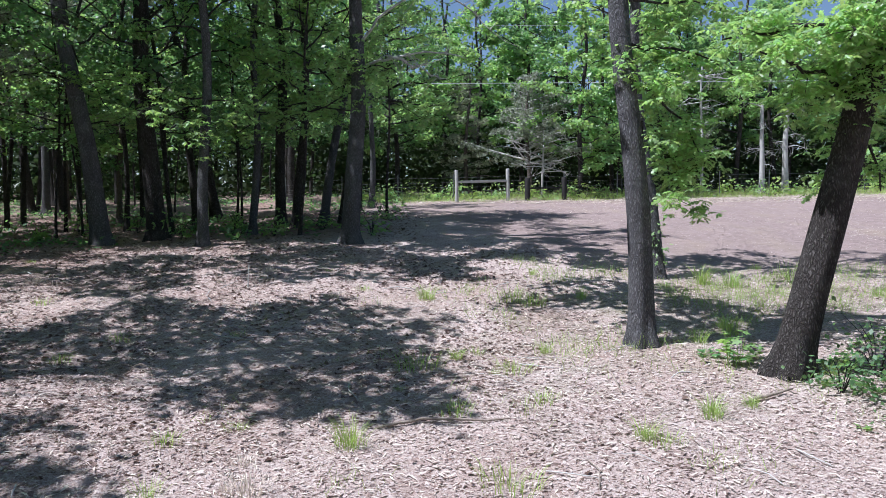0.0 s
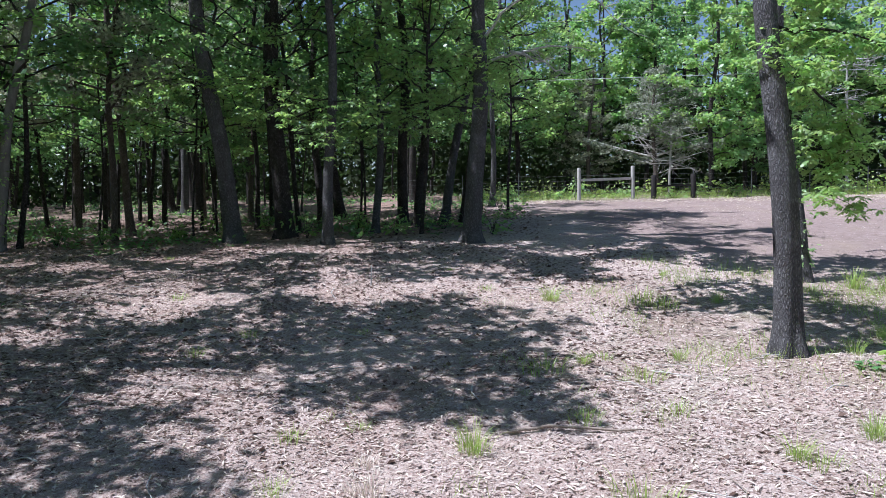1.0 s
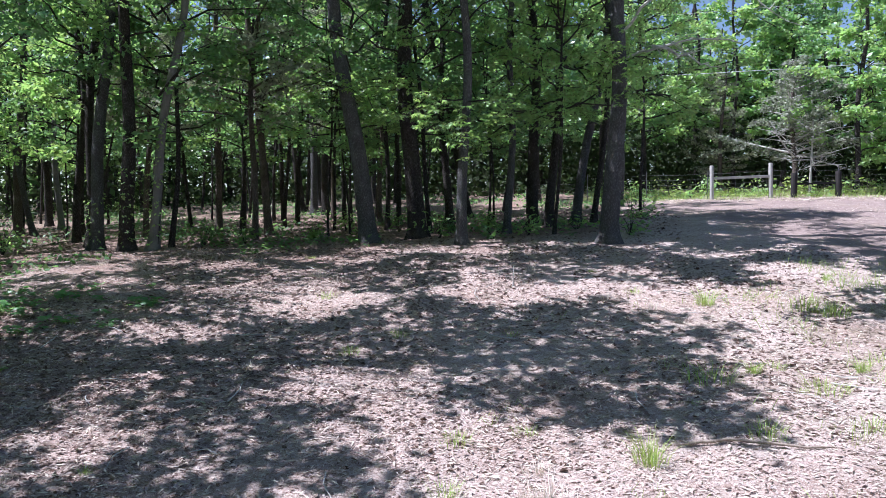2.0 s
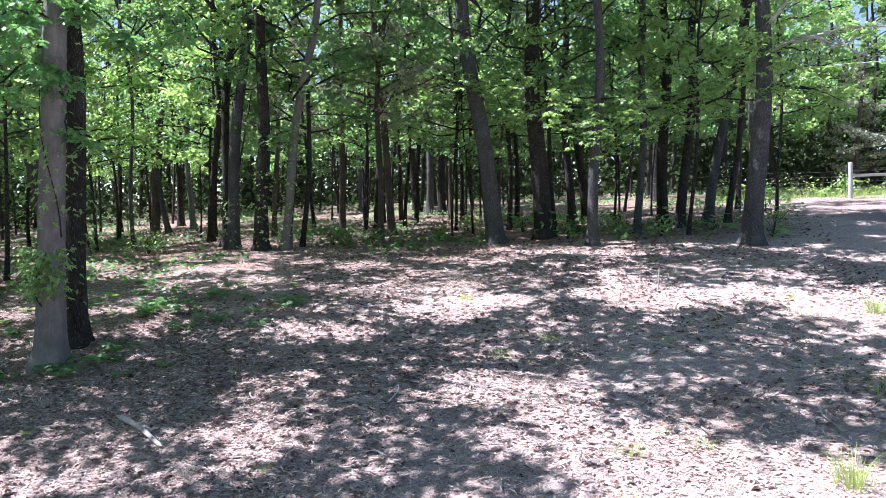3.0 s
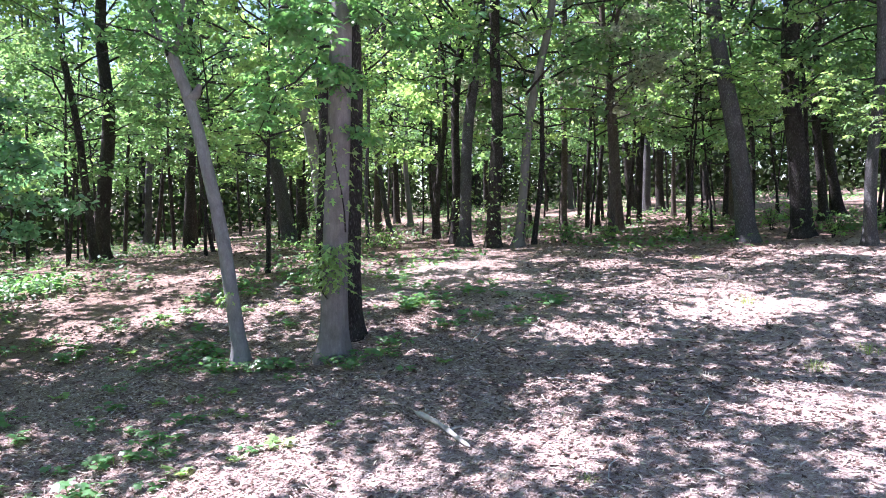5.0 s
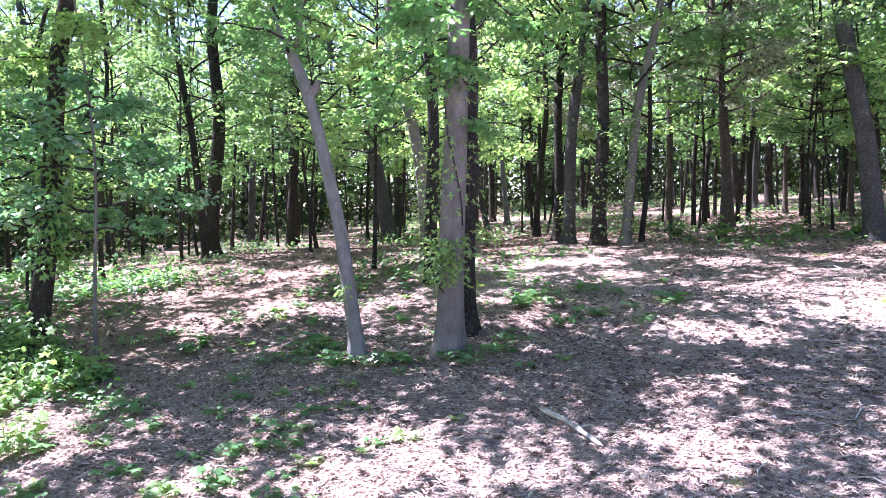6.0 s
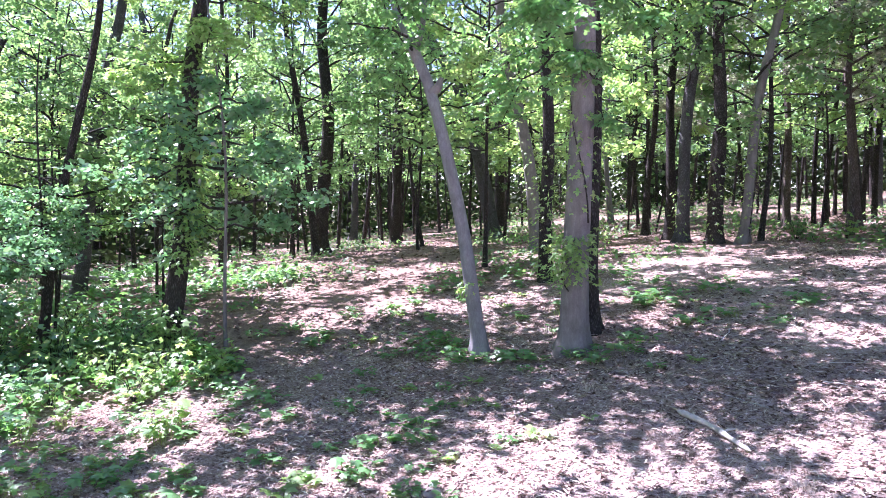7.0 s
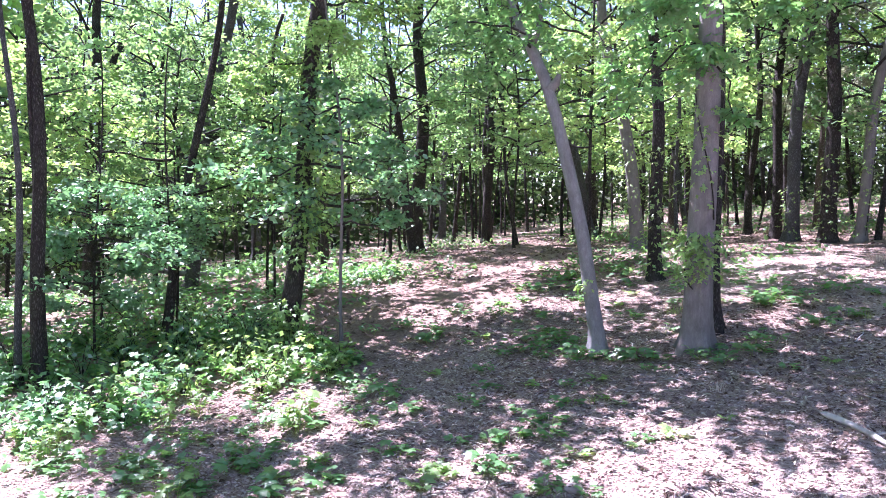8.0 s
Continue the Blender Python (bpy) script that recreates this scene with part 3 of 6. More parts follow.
# ---- the woodland edge beyond the clearing: x, y, trunk thickness, lean ----
EDGE = (
    (-2.30, 19.14, 0.45, 0.040, 0.0), (-8.70, 19.58, 0.47, -0.121, -0.064), (-7.74, 20.74, 0.50, -0.054, -0.028), (-8.29, 25.76, 0.28, -0.046, -0.025),
    (-8.25, 28.23, 0.33, -0.178, -0.095), (-5.92, 18.97, 0.27, 0.011, 0.006), (-5.32, 21.45, 0.21, 0.033, 0.017), (-4.93, 23.50, 0.32, -0.005, -0.003),
    (-4.38, 22.95, 0.28, 0.059, 0.031), (-3.77, 24.35, 0.29, 0.138, 0.073), (-3.20, 24.23, 0.19, 0.094, 0.050), (-2.99, 32.06, 0.24, 0.023, 0.012),
    (-3.3, 30.3, 0.18, 0.006, 0.0), (-9.92, 24.06, 0.16, -0.01, 0.0))
edge_trees = []
for k, (x, y, d, lx, ly) in enumerate(EDGE):
    # all but trees 1 to 4 get brighter leaf colour in place of sunlight
    edge_trees.append(tree(x, y, d, (lx, ly), 13 + (k * 37 % 5) * 0.6, TALL[2 * (k % 2) if 0 < k < 5 else 1 + 2 * (k % 2)], 5.0 if k == 0 else 2.2 + (k * 53 % 7) * 0.3, 0.5 if k in (11, 12) else 0.9 + 0.05 * (k % 5), BARK_OAK if k in (0, 1, 5, 6, 9, 11) else BARK_DARK, 100 + k,
                           second=(WIDE[k % 2], 9.3, 1.0) if k in (1, 2) else None))
inner_trees = []
side_crown(edge_trees[0], 6.4, (-0.6, -2.2, 9.0), WIDE[0], 0.55)
side_crown(edge_trees[5], 6.2, (0.2, -3.2, 9.5), WIDE[0], 0.75)

# ---- the open wood further in ----
INNER = (
    (-16.27, 32.73, 0.37, -0.024, -0.013), (-17.24, 33.39, 0.35, -0.006, -0.003), (-18.22, 33.93, 0.39, -0.049, -0.026), (-13.51, 22.68, 0.26, -0.072, -0.038),
    (-15.73, 25.52, 0.17, 0.036, 0.019), (-22.42, 35.80, 0.27, -0.064, -0.034), (-16.44, 24.28, 0.25, -0.005, -0.003), (-14.39, 17.98, 0.27, 0.101, 0.054),
    (-15.05, 17.76, 0.40, 0.013, 0.007), (-16.10, 17.81, 0.36, 0.046, 0.024), (-19.27, 20.53, 0.23, 0.036, 0.019), (-25.48, 26.46, 0.25, -0.043, -0.023),
    (-25.12, 23.85, 0.33, 0.039, 0.021), (-19.42, 17.34, 0.12, -0.026, -0.014), (-17.3, 18.95, 0.30, 0.015, 0.022), (-18.57, 14.72, 0.37, -0.076, -0.115),
    (-14.89, 11.18, 0.28, -0.008, -0.012), (-24.53, 24.06, 0.23, -0.114, -0.172))
for k, (x, y, d, lx, ly) in enumerate(INNER):
    inner_trees.append(tree(x, y, d, (lx, ly), 13 + (k * 37 % 5) * 0.6, TALL[(k + 1) % 4], 2.6 + (k * 53 % 7) * 0.35, 0.55 if k in (15, 16) else 0.9 + 0.05 * (k % 5), BARK_CEDAR if k in (3, 6, 12) else (BARK_DARK, BARK_OAK, BARK_DARK, BARK_GREY)[k % 4], 200 + k,
         second=(SPARSE[k % 2], 8.6, 0.8) if k in (0, 1, 2, 5, 11) else None))

DEEP = (
    (-24.41, 18.46, 0.55, -0.035, -0.024), (-30.90, 18.81, 0.37, 0.003, 0.002), (-26.93, 12.77, 0.50, 0.031, 0.021), (-36.29, 19.98, 0.37, 0.059, 0.041),
    (-28.78, 17.17, 0.36, 0.018, 0.027), (-29.43, 23.54, 0.51, 0.036, 0.055), (-25.24, 4.58, 0.37, 0.079, 0.120), (-29.78, 2.74, 0.38, 0.040, 0.060),
    (-23.94, 7.93, 0.14, 0.010, 0.016), (-38.31, 11.17, 0.47, -0.039, -0.059), (-25.60, 11.83, 0.26, -0.061, -0.092), (-50.79, 6.38, 0.51, -0.060, -0.091),
    (-40.72, 6.90, 0.36, -0.012, -0.018), (-19.78, 2.61, 0.20, 0.092, 0.140), (-18.61, 0.31, 0.26, -0.005, -0.008), (-18.89, 0.00, 0.13, -0.002, -0.003),
    (-18.72, 0.16, 0.09, 0.022, 0.034))
deep_trees = []
for k, (x, y, d, lx, ly) in enumerate(DEEP):
    slim = k >= 13
    deep_trees.append(tree(x, y, d, (lx, ly), 12.5 + (k * 37 % 5) * 0.6 - 3 * slim, TALL[(k + 2) % 4], 6.2 if slim else 2.6 + (k * 53 % 7) * 0.35, (0.5 if k > 13 else 0.32) if slim else 0.55 if k in (6, 8) else 0.9 + 0.05 * (k % 5), BARK_OAK if k % 3 == 0 else BARK_DARK, 300 + k, via=((0, 0.0, 0.0), (1.85, -0.17, -0.18), (3.7, -0.49, -0.53), (5.9, -0.97, -1.06), (8.7, -2.09, -2.29), (12.5, -3.37, -3.69)) if k == 0 else ((0, 0.0, 0.0), (4.5, -0.05, -0.05), (6.9, -0.2, -0.22), (10.6, -2.2, -2.4), (13, -3.2, -3.4)) if k == 5 else None,
         second=(SPARSE[k % 2], 8.4, 0.7) if k < 13 and k not in (6, 8) else None))

# ---- the trees round the clearing ----
oak_a = tree(2.81, 10.78, 0.35, (-0.059, 0.0), 13.5, TALL[0], 7.6, 0.7, BARK_OAK, 11, "slender oak with grey furrowed bark in the clearing", sides=28, wobble=0.8)
oak_a2 = tree(4.16, 14.86, 0.25, (-0.09, 0.02), 11.0, TALL[1], 3.6, 0.8, BARK_OAK, 12, "thin oak with grey bark behind another oak", sides=16)
oak_b = tree(4.30, 9.51, 0.45, (0.255, 0.0), 11.0, TALL[2], 6.6, 0.7, BARK_DARK, 13, "leaning oak with thick dark furrowed bark", sides=28, wobble=0.15, bend=4.5)
oak_c = tree(-11.46, 8.12, 0.41, (0.033, 0.018), 13.6, None, 10.6, 0.85, BARK_GREY, 14, "straight oak with smooth grey bark and a vine", sides=24, wobble=0.5, arch=(0.48, 0.16))
oak_c2 = tree(-11.80, 8.90, 0.33, (-0.005, 0.0), 13.0, None, 7.6, 0.62, BARK_DARK, 15, "dark-barked oak grown close beside a grey oak", sides=18, wobble=0.5, arch=(0.0, -0.1))
oak_d = tree(-12.62, 7.30, 0.225, (-0.190, -0.131), 13.0, None, 5.0, 0.8, BARK_PALE, 16, "leaning grey tree with a crooked smooth trunk", sides=20, wobble=0.6, via=((0, 0.0, 0.0), (1.88, -0.25, -0.07), (3.36, -0.63, -0.19), (4.23, -0.9, -0.27), (4.83, -1.24, -0.37), (5.36, -1.51, -0.46), (7.0, -2.0, -0.6), (9, -2.21, -0.66), (13, -2.42, -0.73)))
oak_e = tree(-17.38, 4.14, 0.36, (0.068, 0.104), 14.0, None, 5.6, 0.9, BARK_DARK, 17, "dark oak wrapped in a leafy green vine", sides=16)


def canopy(owners, region, gaps, low, high, spacing, seed, leaves=92, size=0.23, thin=0.04):
    """The high crowns that meet over the clearing: clumps of leaves on long limbs of the nearest of owners. region(x, y) says which ground
    they shade; gaps (x, y, radius) are the sunlit spots that openings between the clumps leave there."""
    r = np.random.default_rng(seed)
    held = {o: ([], []) for o in owners}
    slant = sun_way / sun_way.z
    for i, gx_ in enumerate(np.arange(-20, 9, spacing)):
        for gy_ in np.arange(0, 19, spacing * 1.15):
            x, y = gx_ + r.normal() * spacing * 0.22, gy_ + (i % 2) * spacing * 0.57 + r.normal() * spacing * 0.22
            if not region(x, y) or r.uniform() < thin or any((x - a) ** 2 + (y - b) ** 2 < (c + 0.17) ** 2 for a, b, c in gaps):
                continue
            up = r.uniform(low, high)
            p = np.array([x + slant.x * up, y + slant.y * up, float(gz(x, y)) + up])
            owner = min(owners, key=lambda o: (o.location.x - p[0]) ** 2 + (o.location.y - p[1]) ** 2)
            q = p - np.array(owner.location)
            root = np.array(along(LINES[owner][0], min(q[2] - 0.3, r.uniform(6.2, 9.5))))
            mid = (root + q) / 2 + [0, 0, 0.12 * np.linalg.norm(q - root)]
            held[owner][0].append(tube([root, mid, q], [0.020, 0.012, 0.004], 4))
            n = int(leaves * r.uniform(0.6, 1.35))
            held[owner][1].append(q + r.normal(size=(n, 3)) * spacing * np.array([0.44, 0.44, 0.3]))
    for owner, (bits, at) in held.items():
        if at:
            tagged(part("bough", raw_mesh("bough", *joined(bits), BARK_DARK, True), owner), kind="stuff")
            v, f = random_leaves(r, np.concatenate(at), size, "simple", up=0.6)
            part("crown", raw_mesh("crown", v, f, LEAF_OAK), owner)


def over_clearing(x, y):
    east = -0.05 if 8.5 < y < 12.4 else -0.7 if 8.2 < y < 12.9 else -2.7
    if y > 13.0:                              # broken shade towards the wood's edge
        return -13 < x < -0.6 and y < 17.6 and math.sin(2.1 * x + 0.7 * y) * math.sin(2.6 * y - 0.9 * x) > -0.25
    if y < 3.4:
        return -13.2 < x < -10.7 and y > 0.2 + 0.6 * math.sin(2.3 * x)
    return -18 < x < east and (y > 6.6 or x < -4.2) and not (x > -2.7 and y < 8.3)


def strip_gaps():
    return tuple((-4.3 + 0.75 * k, 13.65 + 0.07 * k + 0.12 * math.sin(2.7 * k), 0.42 + 0.12 * math.sin(1.9 * k)) for k in range(7))


CLEARING_GAPS = ((-5.05, 9.9, 0.45), (-4.3, 9.45, 0.42), (-3.8, 9.7, 0.3), (-3.5, 8.3, 0.45), (-2.9, 8.5, 0.4), (-2.1, 8.4, 0.35), (-3.8, 7.85, 0.25), (-6.3, 11.7, 0.3), (-7.1, 12.2, 0.5), (-6.8, 13.0, 0.3),
                 (-7.75, 8.9, 0.25), (-8.1, 8.25, 0.36), (-7.45, 8.9, 0.2), (-7.1, 7.3, 0.45), (-7.45, 6.95, 0.3), (-6.7, 6.38, 0.3), (-8.3, 10.4, 0.3))
WOOD_GAPS = ((-8.0, 13.2, 0.5), (-8.9, 13.2, 0.5), (-9.85, 13.0, 0.5), (-11.8, 13.0, 0.5), (-9.8, 5.45, 0.5), (-9.75, 4.5, 0.5), (-9.1, 4.75, 0.4), (-8.15, 5.5, 0.45), (-7.5, 5.7, 0.25), (-13.4, 12.4, 0.5), (-14.4, 9.4, 0.5),
             (-15.3, 8.7, 0.5), (-16.7, 7.9, 0.6), (-17.2, 6.8, 0.5), (-14.9, 5.6, 0.3), (-12.8, 4.2, 0.37), (-11.1, 3.9, 0.3), (-15.7, 12.9, 0.6), (-10.7, 7.6, 0.3), (-12.6, 7.0, 0.25), (-12.2, 10.9, 0.4), (-15.6, 4.4, 0.6), (-15.9, 3.3, 0.5), (-14.6, 5.4, 0.6), (-14.6, 3.6, 0.5), (-15.0, 2.5, 0.5), (-14.0, 2.8, 0.35), (-10.9, 8.2, 0.3), (-10.2, 8.4, 0.25))
canopy([oak_c, oak_c2, oak_d, oak_e, inner_trees[16], edge_trees[1], edge_trees[5]], over_clearing, CLEARING_GAPS + WOOD_GAPS + strip_gaps(), 8.6, 11.2, 0.62, 61)
# the oaks at the clearing's edge shade the ground beyond themselves
canopy([oak_a, oak_a2], lambda x, y: ((x - 2.5) / 1.5) ** 2 + ((y - 13.5) / 1.1) ** 2 < 1 or ((x - 4.0) / 1.2) ** 2 + ((y - 12.2) / 0.8) ** 2 < 1 or ((x - 4.6) / 2.1) ** 2 + ((y - 16.5) / 0.6) ** 2 < 1,
       ((2.2, 12.9, 0.2), (3.4, 13.0, 0.2), (1.6, 13.6, 0.15)), 6.6, 7.6, 0.6, 62)

# ---- small leafy trees under the tall ones ----
UNDER = ((-10.6, 22.6), (-6.6, 24.6), (-3.9, 20.9), (-12.2, 26.4), (-18.0, 26.8), (-20.6, 17.0), (-21.5, 22.5), (-22.8, 13.8), (-27.5, 8.3),
         (-6.1, 28.6), (-10.8, 30.5), (-1.9, 26.2), (-26.6, 19.8), (-29.8, 13.4), (-17.6, 11.9), (-33.0, 6.0), (-13.2, 29.8), (-21.6, -0.6), (-22.2, 3.4), (-24.3, 0.8), (-26.5, 2.6))
for k, (x, y) in enumerate(UNDER):
    tree(x, y, 0.07 + 0.02 * (k % 3), (0.03 * ((k * 7) % 5 - 2), 0.03 * ((k * 3) % 5 - 2)), 6.2 + 0.4 * (k % 4), LOW[k % 3], 1.5 + 0.3 * (k * 5 % 4), 0.85 + 0.08 * (k % 4),
         BARK_DARK, 800 + k, "small leafy understory tree with a thin dark stem", sides=7, group="understory trees", name="young_tree", flare=0.3)

# a thin middle storey that fills the wood between the trunks
STOREY = [crown_meshes("storey_crown", 45 + k, 5.4, 2.5, 13, 19, 0.165, (LEAF_BRIGHT, LEAF_OAK, LEAF_HEDGE)[k], BARK_DARK, rise=0.5, spread=0.20, fine=False, top=0.2) for k in range(3)]
storey = np.random.default_rng(38)
STOREY_PLAN = []
while len(STOREY_PLAN) < 46:
    x, y = float(storey.uniform(-36, -6)), float(storey.uniform(2, 34))
    if (x > -25 and y < 14.5) or math.hypot(x + 3, y) < 20.5 or (x > -9 and y < 22) or (x > -14 and y < 18) or min([9.0] + [math.hypot(x - a, y - b) for a, b in STOREY_PLAN]) < 2.6:
        continue
    k = len(STOREY_PLAN)
    STOREY_PLAN.append((x, y))
    tree(x, y, 0.08 + 0.025 * (k % 4), tuple(storey.normal(size=2) * 0.06), 7.4 + 0.5 * (k % 4), STOREY[k % 3], 1.9 + 0.45 * (k * 5 % 5), 0.85 + 0.1 * (k % 4),
         BARK_DARK, 1500 + k, "thin young oak among taller trunks in the wood", sides=6, group="understory trees", name="young_tree", flare=0.3)

# ---- red cedars among the oaks ----
for k, (x, y, d, h) in enumerate(((-13.0, 20.9, 0.2, 11.5), (-18.2, 22.6, 0.2, 11.0), (-11.6, 27.6, 0.2, 12.0), (-14.6, 29.9, 0.18, 11.0))):
    tree(x, y, d, (0.01, 0.0), h, CEDAR[k % 2], 3.4, 0.95, BARK_CEDAR, 850 + k, "red cedar with fine grey-green sprays and bare lower limbs", sides=9, group="red cedars", name="cedar_tree")

# ---- trees too deep in the wood to tell one from another ----
deep = np.random.default_rng(5)
tries = 0
while len(TREES) < 208 and tries < 6000:
    tries += 1
    x, y = deep.uniform(-75, 45), deep.uniform(-22, 80)
    far = math.hypot(x + 2, y)
    in_field = x > (-3.5 if y < 26 else -7.0) and y < 38.5
    clear_ground = (far < 27 and not (x < -21 and y < 30)) or far > 75
    sunward = -25 < x < -18 and -9 < y < 1.5
    if in_field or clear_ground or sunward or x > 40 or (x > 10 and y > 55):
        continue
    if min((x - a) ** 2 + (y - b) ** 2 for a, b in TREES) < (2.6 if far < 45 else 3.6) ** 2:
        continue
    k = len(TREES)
    tree(x, y, float(deep.uniform(0.14, 0.42)), tuple(deep.normal(size=2) * 0.04), float(deep.uniform(11, 15)), FAR[k % 3], float(deep.uniform(1.2, 3.4)), float(deep.uniform(0.85, 1.1)),
         BARK_DARK, 400 + k, "distant woodland tree with a dark trunk and green leaves", sides=7, second=(SPARSE[k % 2], 7.2, 0.95) if -60 < x < -29 and y < 16 else None)

# ---- unseen trees added behind the camera to block sky light ----
for k in range(26):
    x, y = -24 + (k % 13) * 4.1 + float(deep.uniform(-1.2, 1.2)), (-9.5 if k < 13 else -16.0) + float(deep.uniform(-1.6, 1.6))
    tree(x, y, float(deep.uniform(0.2, 0.42)), tuple(deep.normal(size=2) * 0.04), float(deep.uniform(12, 15)), FAR[k % 3], float(deep.uniform(2.0, 3.6)), float(deep.uniform(1.0, 1.25)),
         BARK_DARK, 600 + k, "unseen oak added behind the camera to block sky light", sides=7)

# ---- the row of trees behind the fence ----
for k in range(18):
    x = -5 + k * 2.35 + float(deep.uniform(-0.6, 0.6))
    y = 40.0 + 0.17 * max(0, x - 5) + (k % 3) * 1.6 + float(deep.uniform(-0.5, 0.8)) + (2.6 if -1 < x < 7 else 0)
    tree(x, y, float(deep.uniform(0.16, 0.32)), tuple(deep.normal(size=2) * 0.05), float(deep.uniform(9.5, 12.5)), HEDGE[k % 2], float(deep.uniform(1.3, 2.8)), float(deep.uniform(0.85, 1.3)),
         BARK_DARK, 700 + k, "leafy tree in the row behind the wire fence", sides=8, group="trees behind the fence", second=(SPARSE[k % 2], 6.5 + 0.4 * (k % 3), 0.8) if k % 3 == 1 else None)
tree(6.7, 37.7, 0.26, (0.02, 0.0), 11.0, HEDGE[1], 0.9, 0.95, BARK_DARK, 740, "leafy tree close behind the wire fence", sides=10, group="trees behind the fence")
tree(9.6, 38.4, 0.22, (0.02, 0.0), 10.0, HEDGE[0], 0.6, 0.85, BARK_DARK, 741, "leafy tree close behind the wire fence", sides=10, group="trees behind the fence")

# ---- woods in the distance, all round ----
def far_woods():
    """Belts of foliage and thin stems beyond the trees that can be told apart."""
    r = np.random.default_rng(91)
    places, stems = [], []
    n = 0
    while n < 800:
        a, d = r.uniform(0, 2 * np.pi), r.uniform(44, 92)
        x, y = -4 + d * np.cos(a), 8 + d * np.sin(a)
        if x > 3 and -40 < y < 47:
            d = r.uniform(75, 100)
            x, y = -4 + d * np.cos(a), 8 + d * np.sin(a)
        h = float(gz(x, y))
        t = np.linspace(0, 1, 4)
        top = r.uniform(13, 21) if x < -6 else r.uniform(10, 15)
        lean = r.normal(size=2) * 0.5
        stems.append(tube(np.stack([x + lean[0] * t, y + lean[1] * t, h - 0.3 + top * t], -1), 0.16 * (1 - 0.7 * t), 5))
        k = 140
        u = r.uniform(0.05, 1.0, k)
        wide = 3.0 * np.sin(np.pi * (0.12 + 0.8 * u)) + 0.4
        b = r.uniform(0, 2 * np.pi, k)
        q = np.sqrt(r.uniform(0, 1, k)) * wide
        places.append(np.stack([x + q * np.cos(b), y + q * np.sin(b), h + u * top * 1.05], -1))
        n += 1
    v, f = random_leaves(r, np.concatenate(places), 0.62, "simple", up=0.45)
    tagged(new("far_woods", raw_mesh("far_woods", v, f, LEAF_FAR)), "dense green foliage of woods in the distance", "woods", kind="stuff")
    # dark filler leaves that close low gaps to the sky and stand for shade
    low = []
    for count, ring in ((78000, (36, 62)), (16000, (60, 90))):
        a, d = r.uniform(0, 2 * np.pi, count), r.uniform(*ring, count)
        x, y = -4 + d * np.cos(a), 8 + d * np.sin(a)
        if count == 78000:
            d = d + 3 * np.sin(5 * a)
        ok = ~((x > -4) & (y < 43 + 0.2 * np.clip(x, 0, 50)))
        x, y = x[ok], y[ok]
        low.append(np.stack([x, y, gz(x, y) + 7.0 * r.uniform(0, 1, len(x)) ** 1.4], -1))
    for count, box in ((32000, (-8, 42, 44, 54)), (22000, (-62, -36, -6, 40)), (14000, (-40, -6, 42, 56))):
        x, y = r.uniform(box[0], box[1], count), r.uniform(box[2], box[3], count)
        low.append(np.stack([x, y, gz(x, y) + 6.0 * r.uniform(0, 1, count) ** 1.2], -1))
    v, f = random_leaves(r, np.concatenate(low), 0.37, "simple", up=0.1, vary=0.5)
    tagged(new("thicket", raw_mesh("thicket", v, f, LEAF_SHADED_THICKET)), "tangled thicket deep in the wood, its leaves darkened as shade", "woods", kind="stuff")
    while n < 960:                          # thin stems of the nearer wood
        x, y = r.uniform(-60, -4), r.uniform(-8, 60)
        far = math.hypot(x + 3, y)
        if not 27 < far < 58 or (x > -9 and y < 42):
            continue
        h, t, lean, wide = float(gz(x, y)), np.linspace(0, 1, 5), r.normal(size=2) * 0.5, r.uniform(0.035, 0.12)
        stems.append(tube(np.stack([x + lean[0] * t + 0.12 * np.sin(5 * t + x), y + lean[1] * t, h - 0.3 + r.uniform(7, 12) * t], -1), wide * (1 - 0.6 * t), 5))
        n += 1
    v, f = joined(stems)
    tagged(new("far_stems", raw_mesh("far_stems", v, f, BARK_DARK, True)), "thin dark stems of the distant woods", "woods", kind="stuff")


far_woods()


